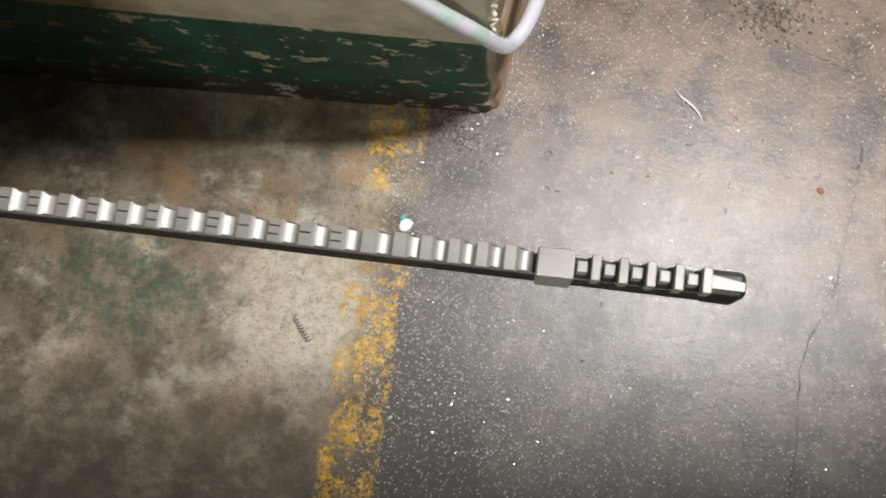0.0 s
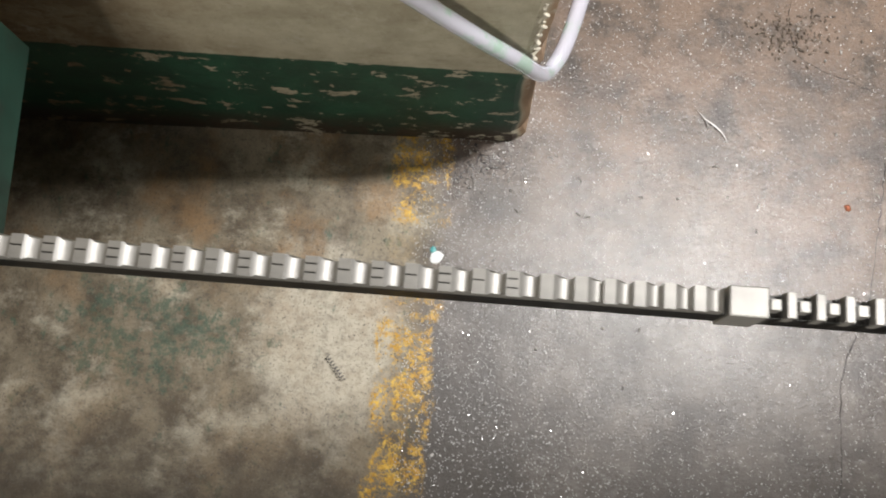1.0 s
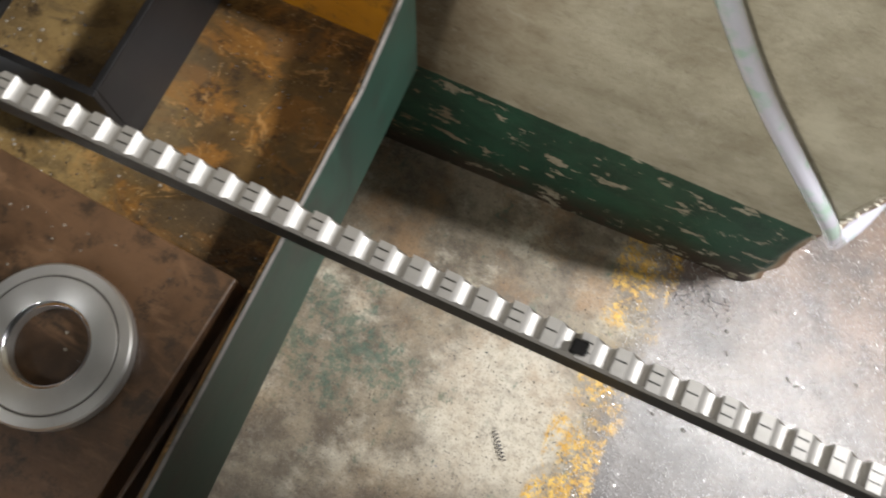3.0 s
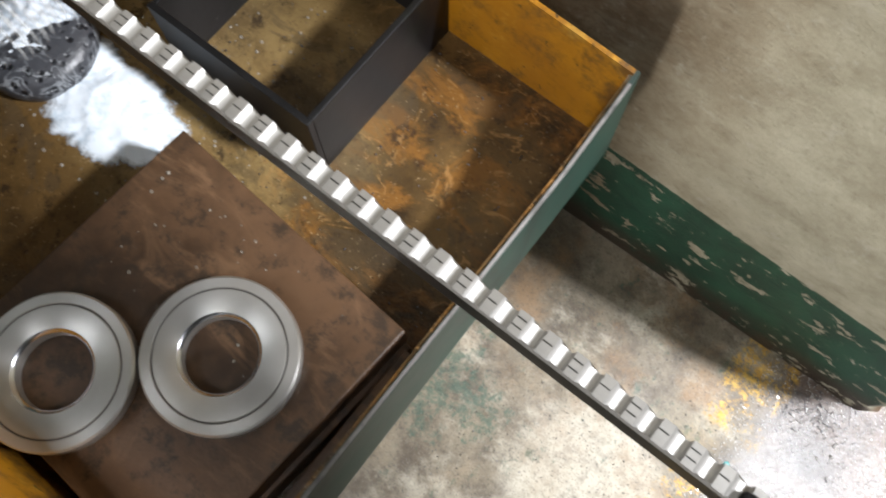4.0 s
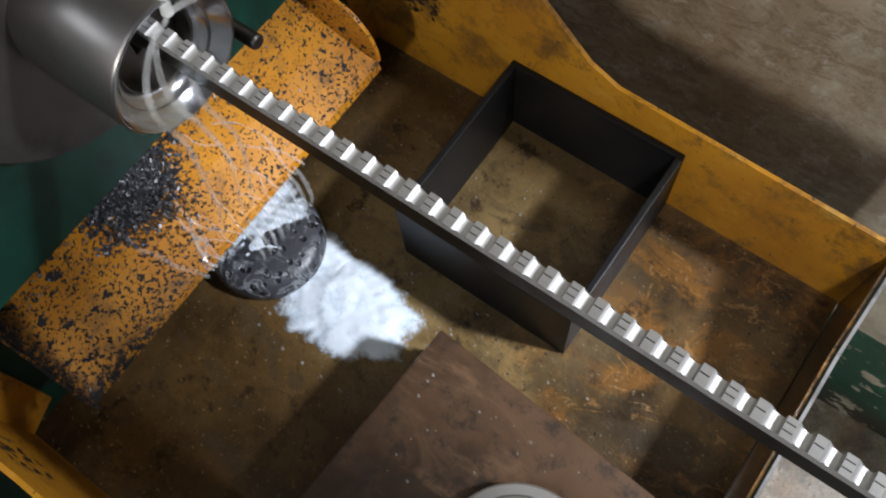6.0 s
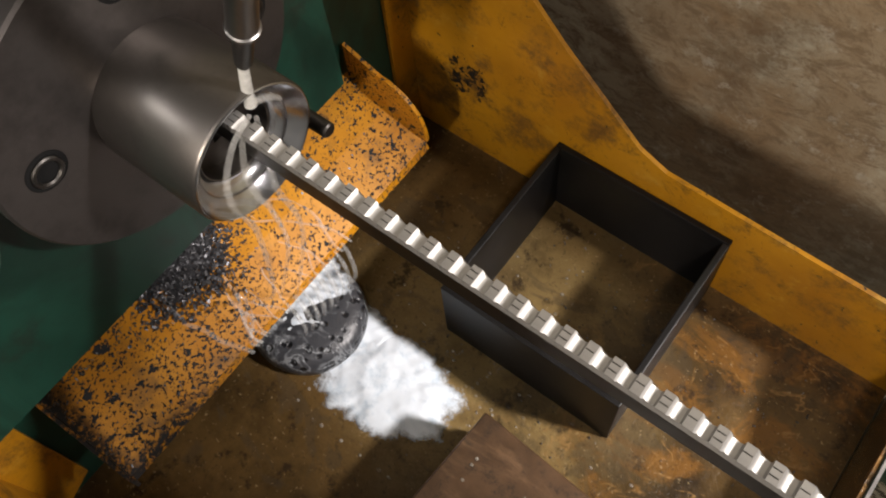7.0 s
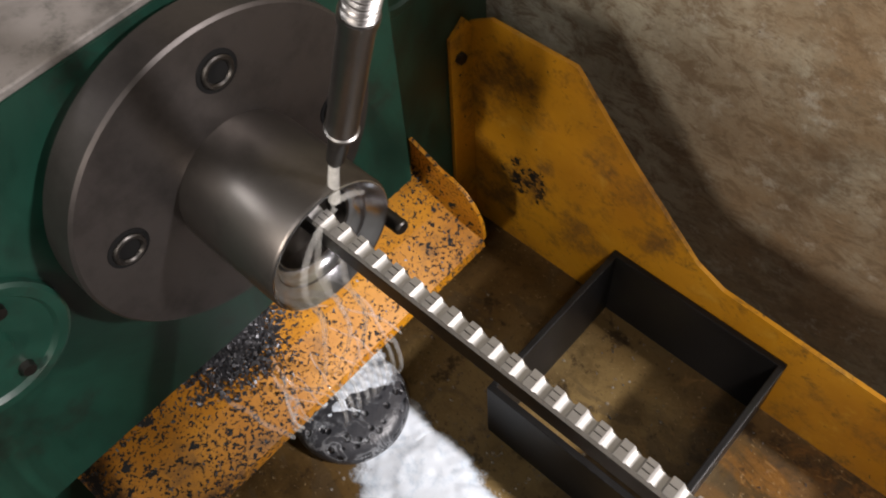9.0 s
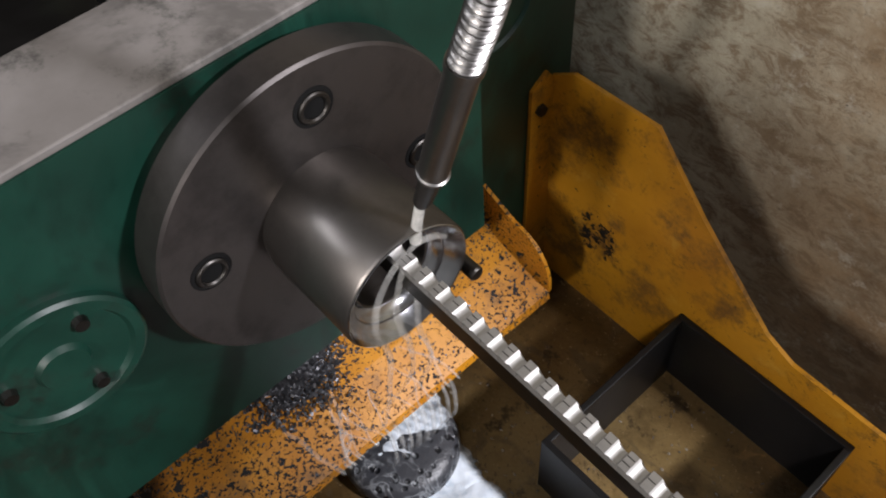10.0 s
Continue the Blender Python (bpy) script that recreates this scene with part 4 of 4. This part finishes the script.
def build_strainer():
    st = empty("strainer", pose(-0.092, 0.030, TZ), "black round strainer basket awash with white coolant", "strainer")
    part("basket", lathe([(0.0, 0.0001), (0.0, 0.053), (0.010, 0.055), (0.019, 0.053), (0.025, 0.047), (0.028, 0.036), (0.029, 0.020), (0.029, 0.0001)], 56, "Z"), NET, st, "black mesh dome streaked with white coolant", True)
    fill = heap("wash", 0.041, 0.050, 0.0055, FOAM, 7.7, 0.0032, 45, "", "", 40)
    for key in ("label", "category"):
        if key in fill:
            del fill[key]
    fill.parent = st
    fill.location = (-0.012, 0.008, 0.0255)


build_strainer()


# ---- swarf, hoses, litter ----
def chip_pile(name, n, place, spread, size, material, label, seed, tilt=None):
    """Small curled chips lying at random, one joined object."""
    rng = random.Random(seed)
    vs, fs = [], []
    for k in range(n):
        p = place(rng)
        m = Matrix.Translation(p) @ Euler((rng.uniform(-spread, spread), rng.uniform(-spread, spread), rng.uniform(0, 6.3))).to_matrix().to_4x4()
        L, W = rng.uniform(*size), rng.uniform(size[0], size[1]) * 0.38
        i0 = len(vs)
        for s in (0, 0.5, 1):
            lift = L * 0.45 * (4 * s * (1 - s))
            for w in (-0.5, 0.5):
                for t in (0, 0.00035):
                    vs.append(m @ Vector(((s - 0.5) * L, w * W, lift + t)))
        for s in (0, 1):
            a = i0 + 4 * s
            b = a + 4
            fs += [(a, a + 2, b + 2, b), (a + 1, b + 1, b + 3, a + 3), (a, b, b + 1, a + 1), (a + 2, a + 3, b + 3, b + 2)]
        fs += [(i0, i0 + 1, i0 + 3, i0 + 2), (i0 + 8, i0 + 10, i0 + 11, i0 + 9)]
    me = bpy.data.meshes.new(name)
    me.from_pydata(vs, [], fs)
    me.materials.append(material)
    return tagged(new(name, me), label, "swarf", kind="stuff")


def slope_z(x):
    return 0.766 + (0.725 - 0.766) * (x + 0.152) / 0.082


def on_deflector(r):
    y = r.gauss(-0.024, 0.021)
    x = -0.150 + abs(r.gauss(0, 0.019))
    return Vector((min(x, -0.085), max(-0.10, min(0.03, y)), slope_z(x) + r.uniform(0.0005, 0.010) * max(0.0, 1 - abs(y + 0.026) / 0.05)))


chip_pile("chip_pile", 2200, on_deflector, 1.2, (0.0025, 0.0060), CHIPS, "pile of wet dark steel chips on the orange sheet", 5)


def strewn(r):
    x = r.uniform(-0.150, -0.074)
    return Vector((x, r.uniform(-0.163, 0.19), slope_z(x) + 0.0004))


chip_pile("strewn_chips", 700, strewn, 0.5, (0.0012, 0.0042), CHIPS, "loose dark chips strewn over the orange sheet", 6)
chip_pile("tray_chips", 160, lambda r: Vector((r.uniform(0.0, 0.36), r.uniform(-0.02, 0.27), TZ + 0.0004)), 0.5, (0.001, 0.0035), CHIPS, "loose dark chips on the wet tray bottom", 7)
chip_pile("floor_glitter", 18000, lambda r: Vector((0.70 + abs(r.gauss(0, 0.5)), r.gauss(0.15, 0.36), 0.0008)), 1.2, (0.0010, 0.0032), BRIGHT, "tiny bright metal chips strewn over the floor", 9)
chip_pile("floor_chips", 700, lambda r: Vector((r.uniform(0.38, 0.75), r.uniform(-0.25, 0.40), 0.0008)), 0.6, (0.0010, 0.0034), CHIPS, "fine dark chips on the worn floor", 10)
chip_pile("corner_chips", 420, lambda r: Vector((0.79 + r.gauss(0, 0.035), 0.385 + r.gauss(0, 0.022), 0.001)), 0.8, (0.0012, 0.0040), CHIPS, "dark chips swept against the wall corner", 11)

chip_pile("concrete_crumbs", 200, lambda r: Vector((1.285 + r.gauss(0, 0.032), 0.655 + r.gauss(0, 0.022), 0.0012)), 1.0, (0.0020, 0.0090), CRUMB, "dark crumbs in a broken patch of the concrete floor", 12)
chip_pile("floor_slivers", 70, lambda r: Vector((0.75 + abs(r.gauss(0, 0.4)), r.gauss(0.35, 0.25), 0.0010)), 0.4, (0.004, 0.011), PALE, "pale slivers and scuffs strewn over the concrete floor", 13)


def droplets(name, n, place, size, material, label, seed):
    """Small glossy drops, one joined object."""
    rng = random.Random(seed)
    vs, fs = [], []
    for k in range(n):
        p, r = place(rng), rng.uniform(*size) * rng.uniform(0.5, 1.0)
        i0 = len(vs)
        for ring, (q, h) in enumerate(((1.0, -0.05), (0.8, 0.28), (0.4, 0.45))):
            for j in range(7):
                a = 2 * math.pi * j / 7
                vs.append(p + Vector((r * q * math.cos(a), 0.8 * r * q * math.sin(a), r * h)))
        vs.append(p + Vector((0, 0, r * 0.5)))
        for j in range(7):
            j2 = (j + 1) % 7
            fs += [(i0 + j, i0 + j2, i0 + 7 + j2, i0 + 7 + j), (i0 + 7 + j, i0 + 7 + j2, i0 + 14 + j2, i0 + 14 + j), (i0 + 14 + j, i0 + 14 + j2, i0 + 21)]
    me = bpy.data.meshes.new(name)
    me.from_pydata(vs, [], fs)
    for f in me.polygons:
        f.use_smooth = True
    me.materials.append(material)
    return tagged(new(name, me), label, "droplets", kind="stuff")


droplets("coolant_droplets", 420, lambda r: Vector((r.gauss(0.03, 0.06), max(-0.04, min(0.26, r.gauss(0.08, 0.06))), TZ)), (0.0008, 0.0030), FILM_DROP, "scattered glossy coolant drops on the tray bottom", 31)
droplets("oil_drops", 46, lambda r: Vector((r.uniform(0.12, 0.31), r.uniform(-0.08, 0.01), TZ + 0.0742)), (0.0008, 0.0026), FILM_DROP, "scattered glossy oil drops on the rusty block", 32)

coil = [Vector((0.587, 0.068, 0.005)).lerp(Vector((0.616, 0.034, 0.005)), i / 160) + Vector((0.78, 0.62, 0)) * 0.0042 * math.cos(i * 0.32) + Vector((0, 0, 0.0042)) * math.sin(i * 0.32) for i in range(161)]
tagged(link("swarf_coil", tube(coil, 0.00055, 6), CHIPS, smooth=True), "small dark coiled shaving lying on the floor", "swarf")

rag = random.Random(12)
edge = [Vector((0.852 + min(0.03, 0.06 * max(0.0, z - 0.25)) + rag.uniform(-0.006, 0.006), 0.4395 + rag.uniform(-0.003, 0.003), z)) for z in np.arange(0.235, 0.95, 0.006)]
tagged(link("broken_plaster", tube(edge, lambda u: 0.0016 + 0.0034 * abs(noise.noise((u * 31, 2.0, 0.0))) + rag.uniform(0, 0.0008), 7), PLASTER, smooth=True), "ragged broken white plaster along the wall corner", "plaster", kind="structure")
hose = smooth_path([(0.47, 0.405, 0.95), (0.540, 0.405, 0.770), (0.598, 0.405, 0.667), (0.672, 0.405, 0.555), (0.772, 0.407, 0.426), (0.838, 0.418, 0.330), (0.868, 0.433, 0.265), (0.884, 0.455, 0.236), (0.901, 0.488, 0.240), (0.917, 0.545, 0.268), (0.932, 0.615, 0.31), (0.938, 0.675, 0.42), (0.925, 0.72, 0.80)], 10)
tagged(link("hose", tube(hose, 0.0108, 16), HOSE, smooth=True), "milky translucent plastic hose hanging round the wall corner", "hose")
cable = smooth_path([(0.935, 0.97, 0.006), (0.985, 0.865, 0.006), (1.068, 0.772, 0.006), (1.145, 0.746, 0.006), (1.22, 0.757, 0.006), (1.30, 0.79, 0.006), (1.45, 0.90, 0.006), (1.7, 1.1, 0.006)], 10)
tagged(link("cable", tube(cable, 0.0062, 10), CABLE, smooth=True), "ivory cable looping over the floor", "cable")


def crumb(name, x, y, r, h, material, label, category, seed):
    ob = heap(name, r, r * 0.8, h, material, seed, h * 0.4, 90, label, category, 12)
    ob.matrix_world = pose(x, y, 0.0006, 0, 0, seed * 40)


crumb("paint_flake", 0.739, 0.236, 0.011, 0.0008, BITS, "white flake of paint on the floor", "flake", 1.2)
crumb("paint_flake", 0.733, 0.247, 0.006, 0.0008, TEAL, "teal flake of paint on the floor", "flake", 2.2)
crumb("rust_crumb", 1.372, 0.363, 0.006, 0.004, RUSTBIT, "rust-red crumb on the floor", "crumb", 3.1)
scrap = smooth_path([(1.140, 0.505, 0.003), (1.150, 0.492, 0.006), (1.163, 0.484, 0.004), (1.178, 0.470, 0.003), (1.186, 0.456, 0.002)], 8)
tagged(link("metal_scrap", tube(scrap, lambda u: 0.0004 + 0.0010 * math.sin(math.pi * u), 8), BRIGHT, smooth=True), "bright curled metal scrap on the floor", "scrap")


def crack(points, width, seed):
    """A ragged groove, let into the floor as a dark sliver."""
    rng = random.Random(seed)
    way = [p + Vector((rng.uniform(-0.002, 0.002), rng.uniform(-0.002, 0.002), 0)) for p in smooth_path(points, 9)]
    ob = link("floor_crack", tube(way, lambda u: width * rng.uniform(0.4, 1.3), 6), VOID)
    ob.scale = (1, 1, 0.3)
    return tagged(ob, "dark hairline crack in the concrete floor", "crack", kind="structure")


crack([(1.432, 0.44, 0), (1.422, 0.358, 0), (1.402, 0.223, 0), (1.359, 0.097, 0), (1.352, -0.077, 0), (1.30, -0.25, 0)], 0.0007, 1)
crack([(1.292, 0.80, 0), (1.285, 0.70, 0), (1.289, 0.637, 0), (1.31, 0.605, 0), (1.38, 0.575, 0), (1.465, 0.539, 0), (1.60, 0.46, 0)], 0.0007, 2)

strip = tagged(link("flat_bar", boxed(-0.005, 0.005, -0.12, 0.12, 0, 0.05, 0.001), BOARD), "rusty flat bar wedged beside the block", "bar")
strip.matrix_world = pose(0.3575, -0.105, TZ, 0, 0, 0)


# ---- what moves ----
def motions():
    walk(broach, [(t, pose(BASE + SPEED * t, 0, 1.05)) for t in (0.0, 2.5, 5.0, 7.5, 10.0)])
    rng = random.Random(21)
    for ob, size in [(splash, 9.0), *[(s, 1.6) for s in streams], *[(s, 1.2) for s in falls]]:
        c = Vector((0, 0, 0))
        for v in ob.data.vertices:
            c += v.co
        c /= len(ob.data.vertices)
        rows = []
        for k in range(51):
            turn = Euler([radians(size * rng.uniform(-1, 1)) for _ in range(3)]).to_matrix().to_4x4()
            rows.append((k * 0.2, Matrix.Translation(c) @ turn @ Matrix.Translation(-c)))
        walk(ob, rows)


motions()
